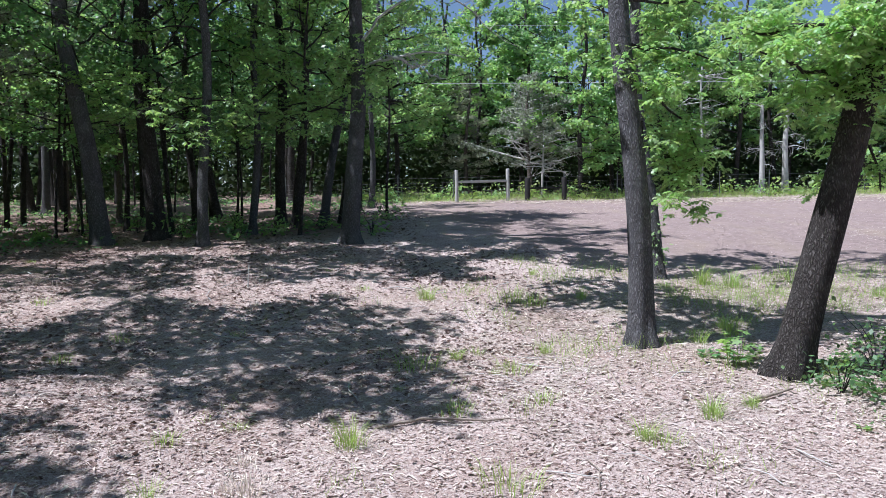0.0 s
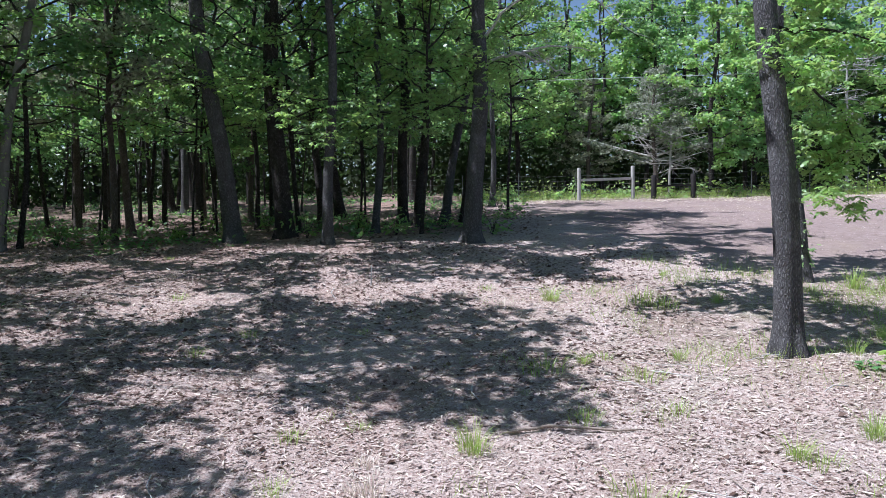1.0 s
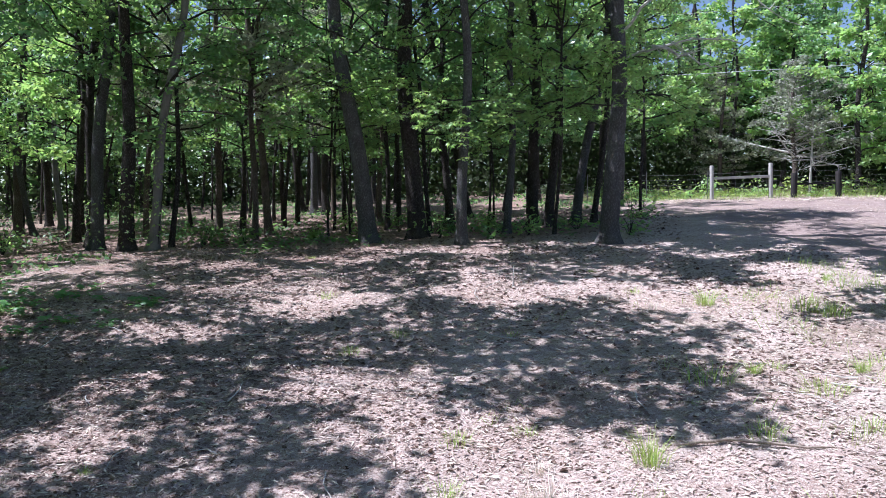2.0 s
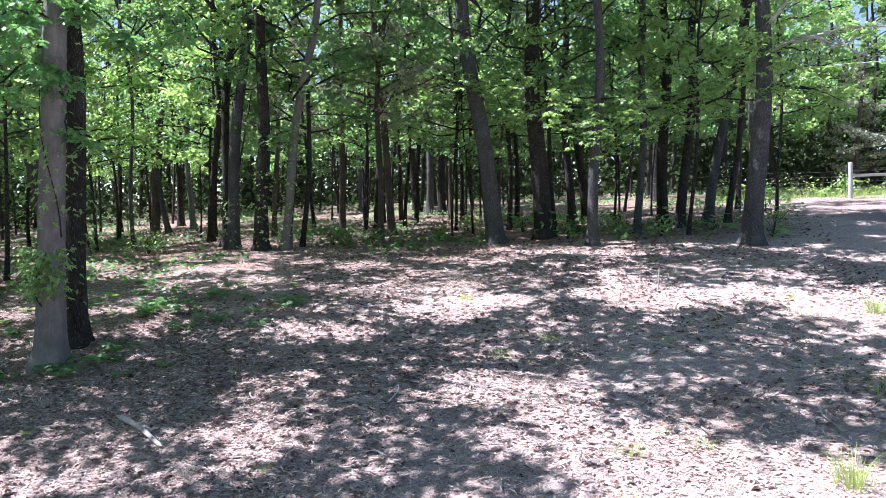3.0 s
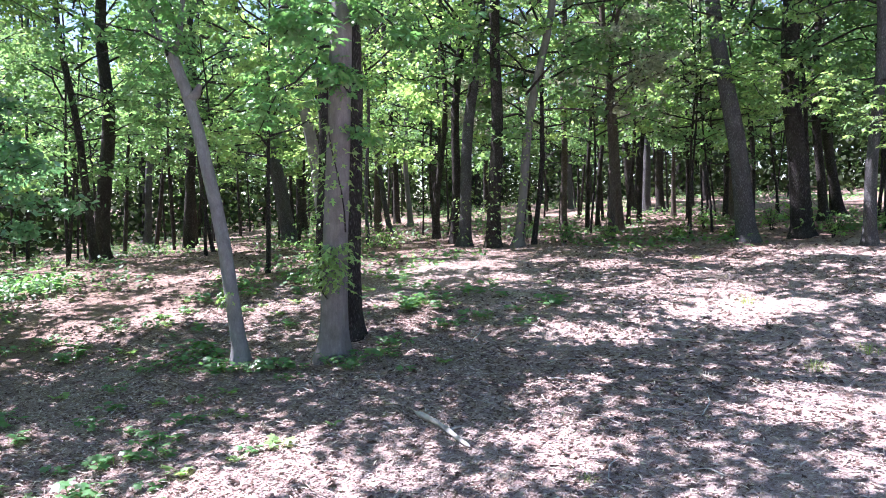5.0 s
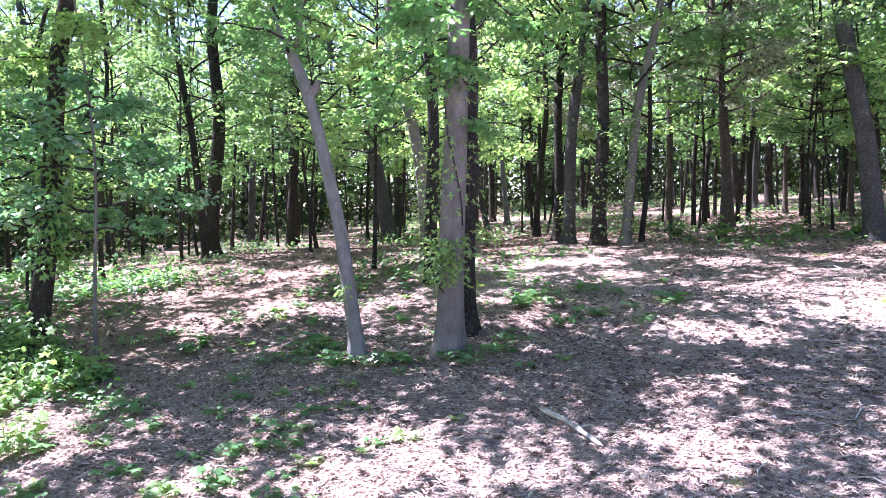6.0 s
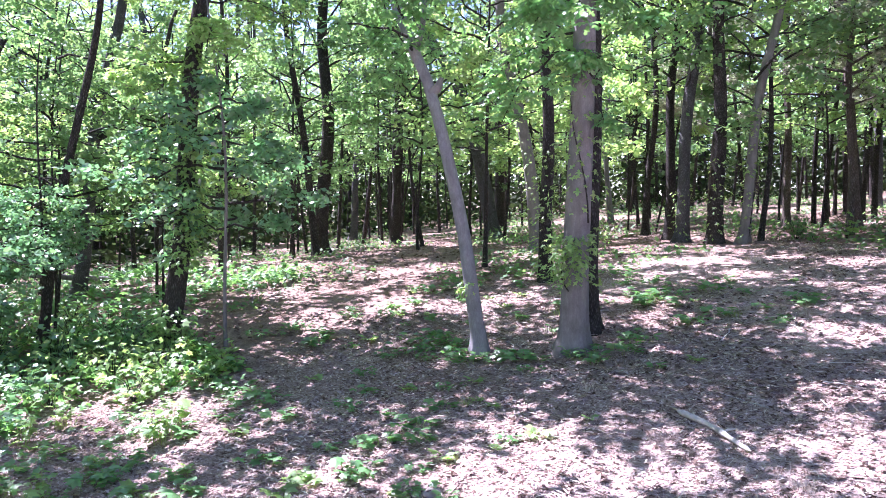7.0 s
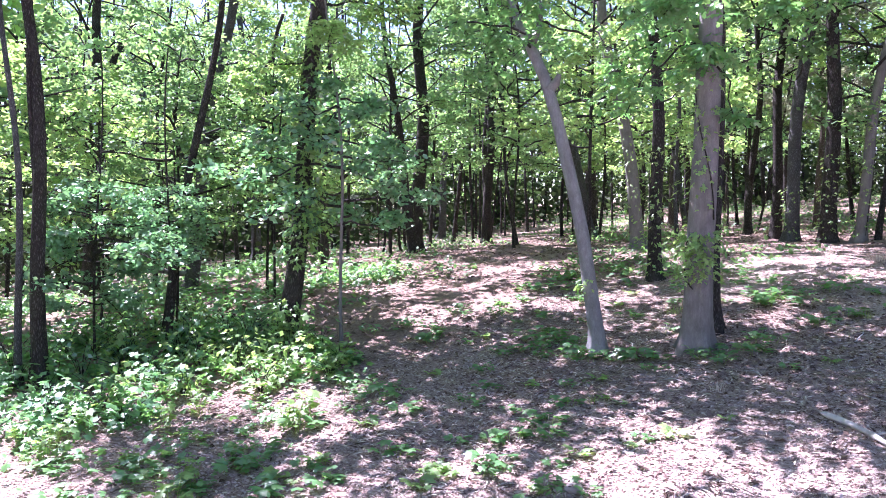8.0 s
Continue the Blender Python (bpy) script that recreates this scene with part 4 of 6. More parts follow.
# ---- leaves on and round particular trees ----
def leafy_branch(owner, start, end, sag, leaves, size, mat, seed, shape="oak", spread=0.13, thick=0.02, droop=0.3):
    """A side branch of a tree with twigs and a loose mass of leaves; start and end from the tree's base."""
    r = np.random.default_rng(seed)
    s = np.linspace(0, 1, 7)
    p0, p1 = np.array(start, float), np.array(end, float)
    path = p0 + (p1 - p0) * s[:, None]
    path[:, 2] -= sag * 4 * s * (1 - s) * -0.5 + sag * s ** 2
    path[1:] += r.normal(size=(6, 3)) * 0.04
    ln = float(np.linalg.norm(p1 - p0))
    bits, at = [tube(path, thick * (1 - 0.8 * s) + 0.003, 6)], []
    twigs = max(5, int(ln * 6.5))
    for k in range(twigs):
        g = r.uniform(0.15, 1.0)
        q = np.array([np.interp(g, s, path[:, c]) for c in range(3)])
        e = q + r.normal(size=3) * np.array([0.30, 0.30, 0.22]) * (0.5 + 0.35 * ln)
        bits.append(tube([q, (q + e) / 2 + [0, 0, 0.03], e], [0.006, 0.004, 0.002], 3))
        m = max(2, round(leaves / twigs / 6))
        w = r.uniform(0.35, 1.15, m)[:, None]
        at.append(q * (1 - w) + e * w + r.normal(size=(m, 3)) * spread * np.array([1, 1, 0.7]))
    tagged(part("bough", raw_mesh("bough", *joined(bits), BARK_DARK, True), owner), kind="stuff")
    tips = np.concatenate(at)
    n = len(tips)
    ang = (r.uniform(0, 6.28, n)[:, None] + np.arange(6)[None] * 1.047 + r.normal(size=(n, 6)) * 0.25).ravel()
    ways = np.stack([np.cos(ang), np.sin(ang), r.normal(-droop, 0.3, 6 * n)], -1)
    normals = np.repeat(r.normal(size=(n, 3)) * 0.3, 6, 0) + r.normal(size=(6 * n, 3)) * 0.25 + [0, 0, 0.9]
    v, f = leaf_cloud(np.repeat(tips, 6, 0) + ways * 0.02, ways, normals, size * (1 + 0.35 * r.uniform(-1, 1, 6 * n)), shape)
    part("foliage", raw_mesh("foliage", v, f, mat), owner)


def vine(owner, low, high, leaves, size, seed, mat=None, puff=0.12, toward=None):
    """Leaves of a climbing vine on a trunk, with its stem."""
    r = np.random.default_rng(seed)
    path, diameter, taper = LINES[owner]
    z = np.sort(r.uniform(low, high, leaves))
    a = r.uniform(0, 2 * np.pi, leaves) if toward is None else r.normal(toward, 0.9, leaves)
    rad = diameter / 2 * (1 - taper * z / path[-1, 2]) + np.abs(r.normal(0, puff, leaves))
    mid = np.stack([np.interp(z, path[:, 2], path[:, k]) for k in range(2)], -1)
    out = np.stack([np.cos(a), np.sin(a)], -1)
    places = np.concatenate([mid + out * rad[:, None], z[:, None]], 1)
    ways = np.concatenate([out + r.normal(size=(leaves, 2)) * 0.6, r.normal(-0.5, 0.4, (leaves, 1))], 1)
    normals = np.concatenate([out, np.full((leaves, 1), 0.7)], 1) + r.normal(size=(leaves, 3)) * 0.35
    v, f = leaf_cloud(places, ways, normals, size * (1 + 0.35 * r.uniform(-1, 1, leaves)), "lobed")
    ob = part("vine", raw_mesh("vine", v, f, mat or LEAF_BRIGHT), owner, "climbing vine with bright green leaves")
    t = np.linspace(0, 1, 9)
    zz = low - 0.1 + (high - low) * t
    ang = (toward or 1.0) + 1.2 * np.sin(3 * t + seed)
    rr = diameter / 2 * (1 - taper * np.clip(zz, 0, None) / path[-1, 2]) + 0.015
    stem = np.stack([np.interp(zz, path[:, 2], path[:, 0]) + rr * np.cos(ang), np.interp(zz, path[:, 2], path[:, 1]) + rr * np.sin(ang), zz], -1)
    part("stem", raw_mesh("stem", *tube(stem, 0.012 * (1 - 0.6 * t), 5), BARK_DARK, True), ob)


# bright side branches of the slender oak, over the field
for k, (a, b, sag, n) in enumerate((((-0.18, 0, 3.6), (0.95, 0.15, 2.9), 0.35, 420), ((-0.2, 0, 4.2), (1.15, -0.2, 3.9), 0.2, 460), ((-0.22, 0, 4.8), (1.3, 0.3, 4.8), 0.2, 420),
                                  ((-0.16, 0, 3.2), (0.55, 0.1, 2.3), 0.3, 300))):
    leafy_branch(oak_a, a, b, sag, int(n * 1.9), 0.125, LEAF_BRIGHT, 20 + k)
# the leaning oak's low boughs
for k, (a, b, sag, n) in enumerate((((0.75, 0, 3.4), (-0.6, -0.5, 3.9), 0.1, 520), ((0.85, 0, 3.9), (0.1, -1.3, 4.1), 0.25, 460), ((0.8, 0, 3.6), (1.6, -0.9, 3.4), 0.3, 420),
                                  ((0.9, 0, 4.2), (-0.9, 0.0, 4.2), 0.1, 560), ((0.7, 0, 3.2), (1.5, 0.6, 2.6), 0.3, 300), ((0.9, 0, 4.0), (1.4, -1.7, 3.6), 0.3, 420), ((0.95, 0, 4.3), (0.2, -2.0, 4.4), 0.2, 420), ((0.95, 0, 4.4), (0.6, -1.6, 4.6), 0.2, 420))):
    leafy_branch(oak_b, a, b, sag, int(n * 1.8), 0.125, LEAF_BRIGHT, 30 + k, thick=0.035)
# hanging boughs of the grey oak and the leaning grey tree
for k, (a, b, sag, n) in enumerate((((0.15, 0.1, 4.7), (-1.5, -0.5, 4.3), 0.35, 320), ((0.15, 0.1, 4.5), (-0.7, -0.9, 3.7), 0.3, 280), ((0.15, 0.1, 5.0), (0.5, -1.3, 4.9), 0.3, 380),
                                  ((0.12, 0.1, 4.2), (0.75, -0.2, 3.6), 0.3, 300), ((0.1, 0.1, 5.3), (-1.9, 0.3, 5.3), 0.3, 420), ((0.15, 0.1, 5.4), (0.9, 0.9, 4.9), 0.3, 380))):
    leafy_branch(oak_c, a, b, sag, int(n * 1.0), 0.17, LEAF_NEAR, 40 + k)
for k, (a, b, sag, n) in enumerate((((-0.95, -0.65, 4.9), (-2.3, -1.7, 5.3), 0.2, 420), ((-0.9, -0.6, 4.7), (-1.9, 0.1, 5.0), 0.2, 360), ((-1.0, -0.7, 5.2), (-0.4, -1.6, 5.6), 0.2, 360))):
    leafy_branch(oak_d, a, b, sag, int(n * 0.6), 0.17, LEAF_NEAR, 50 + k)
for k, (a, b, sag, n) in enumerate((((0.4, 0.6, 5.6), (1.7, 0.2, 5.4), 0.3, 420), ((0.35, 0.5, 5.0), (-0.9, -0.6, 5.2), 0.2, 420), ((0.4, 0.6, 6.2), (0.9, 2.2, 6.2), 0.3, 420), ((0.4, 0.6, 6.0), (1.2, -1.0, 6.3), 0.2, 420))):
    leafy_branch(oak_e, a, b, sag, n, 0.15, LEAF_BRIGHT, 56 + k, shape="lobed")
# low boughs that hang in front of the trunks at the wood's edge
hang = np.random.default_rng(52)
for k, count in ((0, 4), (1, 2), (2, 5), (3, 2), (5, 3), (6, 3), (8, 3), (9, 4), (10, 3)):
    for j in range(count):
        z0, a = hang.uniform(3.0, 5.2), -1.57 + hang.uniform(-1.5, 1.5) - (0.5 if k == 0 else 0.0)
        out = hang.uniform(0.9, 2.1)
        foot = along(LINES[edge_trees[k]][0], z0)
        # these boughs lie in shade; the bright leaf colour stands in for sun
        leafy_branch(edge_trees[k], foot, (foot.x + out * math.cos(a), foot.y + out * math.sin(a), z0 - hang.uniform(-0.1, 0.8)), 0.25, 230, 0.15, LEAF_BRIGHT, 500 + 10 * k + j, shape="lobed", spread=0.16)
# dark crooked limbs
def crooked_limb(owner, line, thick):
    """A bare-sided limb that leaves its trunk and climbs through the given places, from the tree's base."""
    p, t = np.array(line, float), np.linspace(0, 1, 13)
    k = np.linspace(0, 1, len(p))
    r = np.random.default_rng(int(thick * 1000) + len(line))
    fine = np.stack([np.interp(t, k, p[:, c]) for c in range(3)], -1)
    fine[1:-1] = (fine[:-2] + 2 * fine[1:-1] + fine[2:]) / 4 + r.normal(size=(11, 3)) * 0.025
    part("limb", raw_mesh("limb", *tube(fine, thick * (1 - 0.6 * t), 9), BARK_DARK, True), owner)


crooked_limb(deep_trees[6], ((0.32, 0.49, 4.1), (0.8, 1.21, 4.7), (1.18, 1.8, 5.75), (1.43, 2.17, 7.4)), 0.11)
crooked_limb(deep_trees[7], ((0.28, 0.42, 6.6), (0.55, 0.83, 7.3), (0.88, 1.34, 8.4), (1.1, 1.67, 10)), 0.12)
# the leaning tree's broken stub and fork
path_d = LINES[oak_d][0]
stub = along(path_d, 4.05)
part("broken_stub", raw_mesh("broken_stub", *tube([stub, stub + Vector((0.10, 0.07, 0.10)), stub + Vector((0.15, 0.10, 0.24))], [0.10, 0.07, 0.035], 10), BARK_GREY, True), oak_d, "broken-off branch stub")
fork = along(path_d, 4.75)
part("fork", raw_mesh("fork", *tube([fork, fork + Vector((0.10, 0.07, 0.3)), fork + Vector((0.16, 0.11, 0.9)), fork + Vector((0.2, 0.15, 2.4))], [0.06, 0.05, 0.04, 0.02], 8), BARK_GREY, True), oak_d)

vine(oak_c, 1.0, 1.75, 300, 0.12, 3, puff=0.13, toward=-1.45)
vine(oak_c, 2.0, 4.4, 110, 0.13, 8, puff=0.16, toward=-1.2)
vine(oak_d, 0.85, 1.10, 40, 0.11, 4, puff=0.06, toward=-2.5)
vine(oak_e, 0.1, 0.9, 170, 0.16, 5, puff=0.2, toward=-0.7)
vine(oak_e, 1.5, 3.6, 330, 0.16, 10, puff=0.15, toward=0.2)
vine(oak_e, 3.0, 5.6, 260, 0.15, 9, puff=0.16, toward=-0.5)
vine(oak_a2, 0.3, 3.2, 260, 0.10, 6, puff=0.08)
vine(oak_c2, 0.6, 5.0, 150, 0.12, 7, puff=0.14)
for k, high, n in ((7, 3.6, 240), (8, 2.2, 200), (15, 3.2, 220), (16, 2.8, 260), (9, 1.6, 90)):
    vine(inner_trees[k], 0.1, high, n, 0.115, 60 + k, puff=0.09)

# a young tree with level tiers of large leaves
TIERS = crown_meshes("tiered_crown", 77, 3.6, 2.0, 20, 34, 0.135, LEAF_BLUE, BARK_DARK, rise=0.10, base=0.02, spread=0.17, top=0.1)
tree(-16.65, 4.93, 0.07, (-0.01, -0.014), 6.6, TIERS, 2.0, 0.88, BARK_GREY, 901, "young tree with level tiers of large blue-green leaves", sides=8, name="young_tree", group="understory trees", flare=0.2)
for k, (x, y, at, size) in enumerate(((-19.6, 1.3, 0.9, 0.8), (-20.5, 3.0, 1.1, 0.85), (-22.6, 1.9, 0.8, 0.9), (-18.9, 2.4, 1.6, 0.5))):
    tree(x, y, 0.06, (0.02 * (k - 1), 0.03), 5.6, (TIERS, LOW[0], LOW[2], TIERS)[k], at, size, BARK_DARK, 910 + k, "leafy sapling in the green thicket beside the clearing", sides=7, name="young_tree", group="understory trees", flare=0.2)
tree(-21.6, 5.4, 0.07, (0.0, 0.03), 6.0, LOW[0], 1.2, 1.0, BARK_DARK, 903, "small leafy understory tree with a thin dark stem", sides=8, name="young_tree", group="understory trees", flare=0.2)
tree(-20.6, 5.2, 0.06, (0.0, 0.03), 6.0, LOW[2], 1.0, 0.9, BARK_DARK, 904, "small leafy understory tree with a thin dark stem", sides=8, name="young_tree", group="understory trees", flare=0.2)


# ---- dead limbs over the edge of the field ----
def bare_limb(owner, name, lines, mat=DEAD_WOOD, thick=0.034):
    """Bleached branch with side twigs; each line is a run of places from the tree's base."""
    r = np.random.default_rng(len(lines) * 13 + 5)
    bits = []
    for line in lines:
        p = np.array(line, float)
        t = np.linspace(0, 1, 12)
        k = np.linspace(0, 1, len(p))
        fine = np.stack([np.interp(t, k, p[:, c]) for c in range(3)], -1) + r.normal(size=(12, 3)) * 0.05
        bits.append(tube(fine, thick * (1 - 0.85 * t) + 0.006, 6))
        for j in range(14):
            g = r.uniform(0.2, 1)
            q = np.array([np.interp(g, t, fine[:, c]) for c in range(3)])
            e = q + r.normal(size=3) * np.array([0.4, 0.25, 0.3])
            bits.append(tube([q, (q + e) / 2 + r.normal(size=3) * 0.04, e], [0.012, 0.008, 0.004], 4))
    part(name, raw_mesh(name, *joined(bits), mat, True), owner, "bleached dead branch without leaves")


edge_oak = next(o for o in LINES if abs(o.location.x + 2.30) < 0.01 and abs(o.location.y - 19.14) < 0.01)
bare_limb(edge_oak, "dead_branch", (((0.25, 0, 5.0), (0.9, -0.3, 5.6), (1.9, -0.4, 6.1), (2.9, -0.5, 5.8), (3.5, -0.5, 5.0)),
                                    ((0.25, 0, 4.2), (1.0, -0.4, 4.55), (2.0, -0.5, 4.65), (2.9, -0.6, 4.4)),
                                    ((1.0, -0.4, 4.55), (1.7, -0.5, 4.2), (2.4, -0.6, 3.9))))

# ---- the fence at the top of the field ----


def box_beam(a, b, wide, high, bulge=0.0):
    """A sawn or split beam from a to b with worn edges, as a bmesh turned into arrays."""
    a, b = Vector(a), Vector(b)
    bm = bmesh.new()
    bmesh.ops.create_cube(bm, size=1.0)
    bmesh.ops.scale(bm, vec=(wide, high, (b - a).length), verts=bm.verts)
    bmesh.ops.bevel(bm, geom=bm.edges[:], offset=min(wide, high) * 0.18, segments=2, affect="EDGES")
    q = (b - a).to_track_quat("Z", "Y").to_matrix().to_4x4()
    bmesh.ops.transform(bm, matrix=Matrix.Translation((a + b) / 2) @ q, verts=bm.verts)
    return bm


def bm_mesh(bm, name, mat):
    me = bpy.data.meshes.new(name)
    bm.to_mesh(me)
    bm.free()
    me.materials.append(mat)
    return me


def round_post(height, radius, mat, seed, cut=0.02):
    r = np.random.default_rng(seed)
    z = np.array([-0.4, 0.0, 0.15, height * 0.5, height * 0.85, height - cut, height, height])
    rad = radius * np.array([1.0, 1.05, 1.0, 0.97, 0.95, 0.95, 0.86, 0.01])
    p = np.stack([0.012 * np.sin(z * 2 + seed), 0.012 * np.cos(z * 3 + seed), z], -1)
    p[-1, 2] += 0.004
    v, q = tube(p, rad, 12, lambda ang, h: 1 + 0.05 * np.sin(3 * ang + seed)[None] * np.ones((len(h), 1)))
    return raw_mesh("post", v, q, mat, True)


def brace_frame(name, a, b, height, radius, mat, rail_up, rail_size, label):
    """Two round posts with one rail between them."""
    base = new(name)
    z = float(gz(*a))
    base.matrix_world = pose(a[0], a[1], z)
    tagged(base, label, "fence")
    other = Vector((b[0] - a[0], b[1] - a[1], float(gz(*b)) - z))
    part("post", round_post(height, radius, mat, 1), base)
    part("post", round_post(height * 1.01, radius, mat, 2), base, at=Matrix.Translation(other))
    part("rail", bm_mesh(box_beam((0, 0, rail_up), other + Vector((0, 0, rail_up)), rail_size, rail_size), "rail", mat), base)
    return base


brace_frame("fence_brace", (0.62, 35.05), (3.00, 35.55), 1.46, 0.085, GREY_POST, 0.92, 0.11, "weathered grey wooden brace of two posts and a rail")
brace_frame("gate_brace", (3.93, 35.75), (5.69, 36.05), 1.06, 0.125, DARK_POST, 0.58, 0.08, "short dark creosoted posts joined by a low rail")

fence = new("wire_fence")
fence_z = float(gz(5.69, 36.2))
fence.matrix_world = pose(5.69, 36.2, fence_z)
tagged(fence, "sagging woven wire fence on steel posts behind the field", "fence")
FENCE_LINE = [Vector((x, 36.2 + 0.17 * max(0, x - 5.69) - 0.05 * max(0, 3 - x), 0)) for x in np.arange(-7.3, 27.0, 2.6)]
for p in FENCE_LINE:
    p.z = float(gz(p.x, p.y))
post_mesh = bm_mesh(box_beam((0, 0, -0.3), (0, 0, 1.28), 0.035, 0.045), "steel_post", WIRE)
for p in FENCE_LINE:
    part("steel_post", post_mesh, fence, at=Matrix.Translation(p - fence.location))
for up in (0.12, 0.3, 0.48, 0.68, 0.9, 1.12):
    pts = []
    for a, b in zip(FENCE_LINE, FENCE_LINE[1:]):
        for t in (0, 0.25, 0.5, 0.75):
            q = a.lerp(b, t) - fence.location
            pts.append((q.x, q.y - 0.03, q.z + up - 0.05 * math.sin(math.pi * t)))
    part("wire", raw_mesh("wire", *tube(pts, np.full(len(pts), 0.0035), 4), WIRE, True), fence)
pickets = []
for a, b in zip(FENCE_LINE, FENCE_LINE[1:]):
    for t in np.arange(0.08, 1, 0.12):
        q = a.lerp(b, float(t)) - fence.location
        pickets.append(tube([(q.x, q.y - 0.03, q.z + 0.1), (q.x, q.y - 0.03, q.z + 0.86)], [0.003, 0.003], 3))
tagged(part("mesh_wire", raw_mesh("mesh_wire", *joined(pickets), WIRE), fence), kind="stuff")

# ---- dead and half-dead trees behind the fence ----
DRY = cedar_meshes("dry_cedar_crown", 64, 4.6, 2.9, 48, LEAF_DRYCEDAR, DEAD_WOOD, 0.4, 18)
tree(4.35, 38.7, 0.26, (-0.02, 0.0), 6.2, DRY, 1.5, 1.0, BARK_CEDAR, 910, "half-dead red cedar with grey bare limbs and dull sprays", name="cedar_tree", group="red cedars")
tree(1.2, 40.3, 0.24, (0.02, 0.0), 6.4, CEDAR[0], 0.8, 0.66, BARK_CEDAR, 911, "dull green red cedar behind the fence", name="cedar_tree", group="red cedars")


def bare_tree(x, y, diameter, height, limbs, reach, seed, label, mat=DEAD_WOOD, lean=(0, 0)):
    base = new("dead_tree")
    base.matrix_world = pose(x, y, float(gz(x, y)))
    tagged(base, label, "tree", "dead trees")
    path = trunk_path(height, lean, seed, 0.7)
    part("trunk", trunk_mesh(path, diameter, mat, seed, 10, 0.4, 0.5), base)
    r = np.random.default_rng(seed)
    bits = []
    for k in range(limbs):
        z = height * r.uniform(0.3, 0.98)
        p0 = np.array(along(path, z))
        a = k * 2.4 + r.uniform(-0.4, 0.4)
        ln = reach * r.uniform(0.4, 1.1)
        e = p0 + ln * np.array([np.cos(a), np.sin(a), r.uniform(-0.35, 0.3)])
        mid = (p0 + e) / 2 + np.array([0, 0, r.uniform(-0.05, 0.15) * ln])
        bits.append(tube([p0, mid, e], [0.03, 0.018, 0.005], 4))
        for j in range(7):
            g = r.uniform(0.3, 1)
            q = p0 + (e - p0) * g
            w = q + r.normal(size=3) * 0.28
            bits.append(tube([q, (q + w) / 2 + r.normal(size=3) * 0.03, w], [0.010, 0.007, 0.003], 3))
    tagged(part("bough", raw_mesh("bough", *joined(bits), mat, True), base), kind="stuff")


bare_tree(16.53, 39.9, 0.30, 4.6, 9, 1.2, 921, "dead standing trunk, grey and bleached, behind the fence")
bare_tree(18.07, 40.6, 0.36, 5.0, 9, 1.3, 922, "dead standing trunk, grey and bleached, behind the fence", lean=(0.01, 0))
bare_tree(13.2, 39.3, 0.16, 6.5, 30, 2.0, 923, "dead cedar, a haze of pale bare twigs")
bare_tree(4.9, 38.0, 0.12, 4.2, 34, 2.0, 924, "dead cedar, a haze of pale bare twigs")

# ---- overhead cables ----
for k, (y, z, r) in enumerate(((38.4, 9.95, 0.014), (38.9, 12.9, 0.006))):
    t = np.linspace(0, 1, 40)
    pts = np.stack([-45 + 130 * t, np.full(40, y) - 2.0 * (t - 0.35), z + 3.2 * (t - 0.35) ** 2], -1)
    tagged(new("overhead_cable", raw_mesh("overhead_cable", *tube(pts, np.full(40, r), 6), CABLE, True)), "thin pale overhead cable strung across the trees", "cable", "overhead cables")


# ---- grass, weeds and shrubs ----
def tuft_meshes(seed, blades, height, spread, mat):
    r = np.random.default_rng(seed)
    vs, fs, n = [], [], 0
    for k in range(blades):
        a, d = r.uniform(0, 6.28), spread * r.uniform(0, 0.5) ** 0.7
        h, w = height * r.uniform(0.4, 1.15), r.uniform(0.0018, 0.004)
        p = np.array([d * np.cos(a), d * np.sin(a), 0])
        out = np.array([np.cos(a), np.sin(a), 0]) * r.uniform(0.05, 0.85) * h
        side = np.array([-np.sin(a + r.uniform(-1, 1)), np.cos(a), 0])
        s = [0, 0.4, 0.75, 1.0]
        pts = [p + out * t ** 1.8 + np.array([0, 0, h * (t - 0.18 * t ** 3)]) for t in s]
        ws = [w, w, w * 0.7, 0.0006]
        v = [q + side * u * e for q, u in zip(pts, ws) for e in (-1, 1)]
        vs += v
        fs += [(n + 2 * i, n + 2 * i + 1, n + 2 * i + 3, n + 2 * i + 2) for i in range(3)]
        n += 8
    return raw_mesh("blade_mass", np.array(vs), np.array(fs), mat)


TUFTS = [tuft_meshes(5 + k, 120, 0.36, 0.26, LEAF_GRASS) for k in range(3)] + [tuft_meshes(9, 80, 0.22, 0.42, LEAF_GRASS), tuft_meshes(10, 80, 0.26, 0.36, LEAF_DRYGRASS)]


def tuft(x, y, kind, s, turn):
    m = pose(x, y, float(gz(x, y)) - 0.01, 0, 0, turn) @ Matrix.Diagonal((s, s, s, 1))
    ob = new("grass_tuft", TUFTS[kind])
    ob.matrix_world = m
    tagged(ob, "dry straw-coloured tuft of grass among leaves" if kind == 4 else "bright green tuft of grass among fallen leaves", "grass", "grass tufts")


TUFT_PLAN = ((-0.94, 7.71, 0, 1.0), (2.92, 8.24, 1, 0.85), (2.04, 7.67, 2, 0.7), (2.2, 7.5, 3, 0.8), (4.18, 11.17, 1, 0.9), (-0.29, 13.32, 2, 0.9), (1.18, 13.27, 3, 1.5), (1.5, 13.0, 3, 1.3),
             (-0.32, 10.01, 3, 1.3), (0.13, 8.53, 3, 0.9), (0.59, 6.81, 3, 1.2), (-1.74, 6.76, 4, 1.0), (4.85, 14.41, 0, 1.2), (5.3, 14.1, 2, 1.1), (6.52, 14.34, 3, 1.4), (0.9, 9.9, 3, 1.0))
for k, (x, y, kind, s) in enumerate(TUFT_PLAN):
    tuft(x, y, kind, s, k * 71)

tuft_r = np.random.default_rng(12)
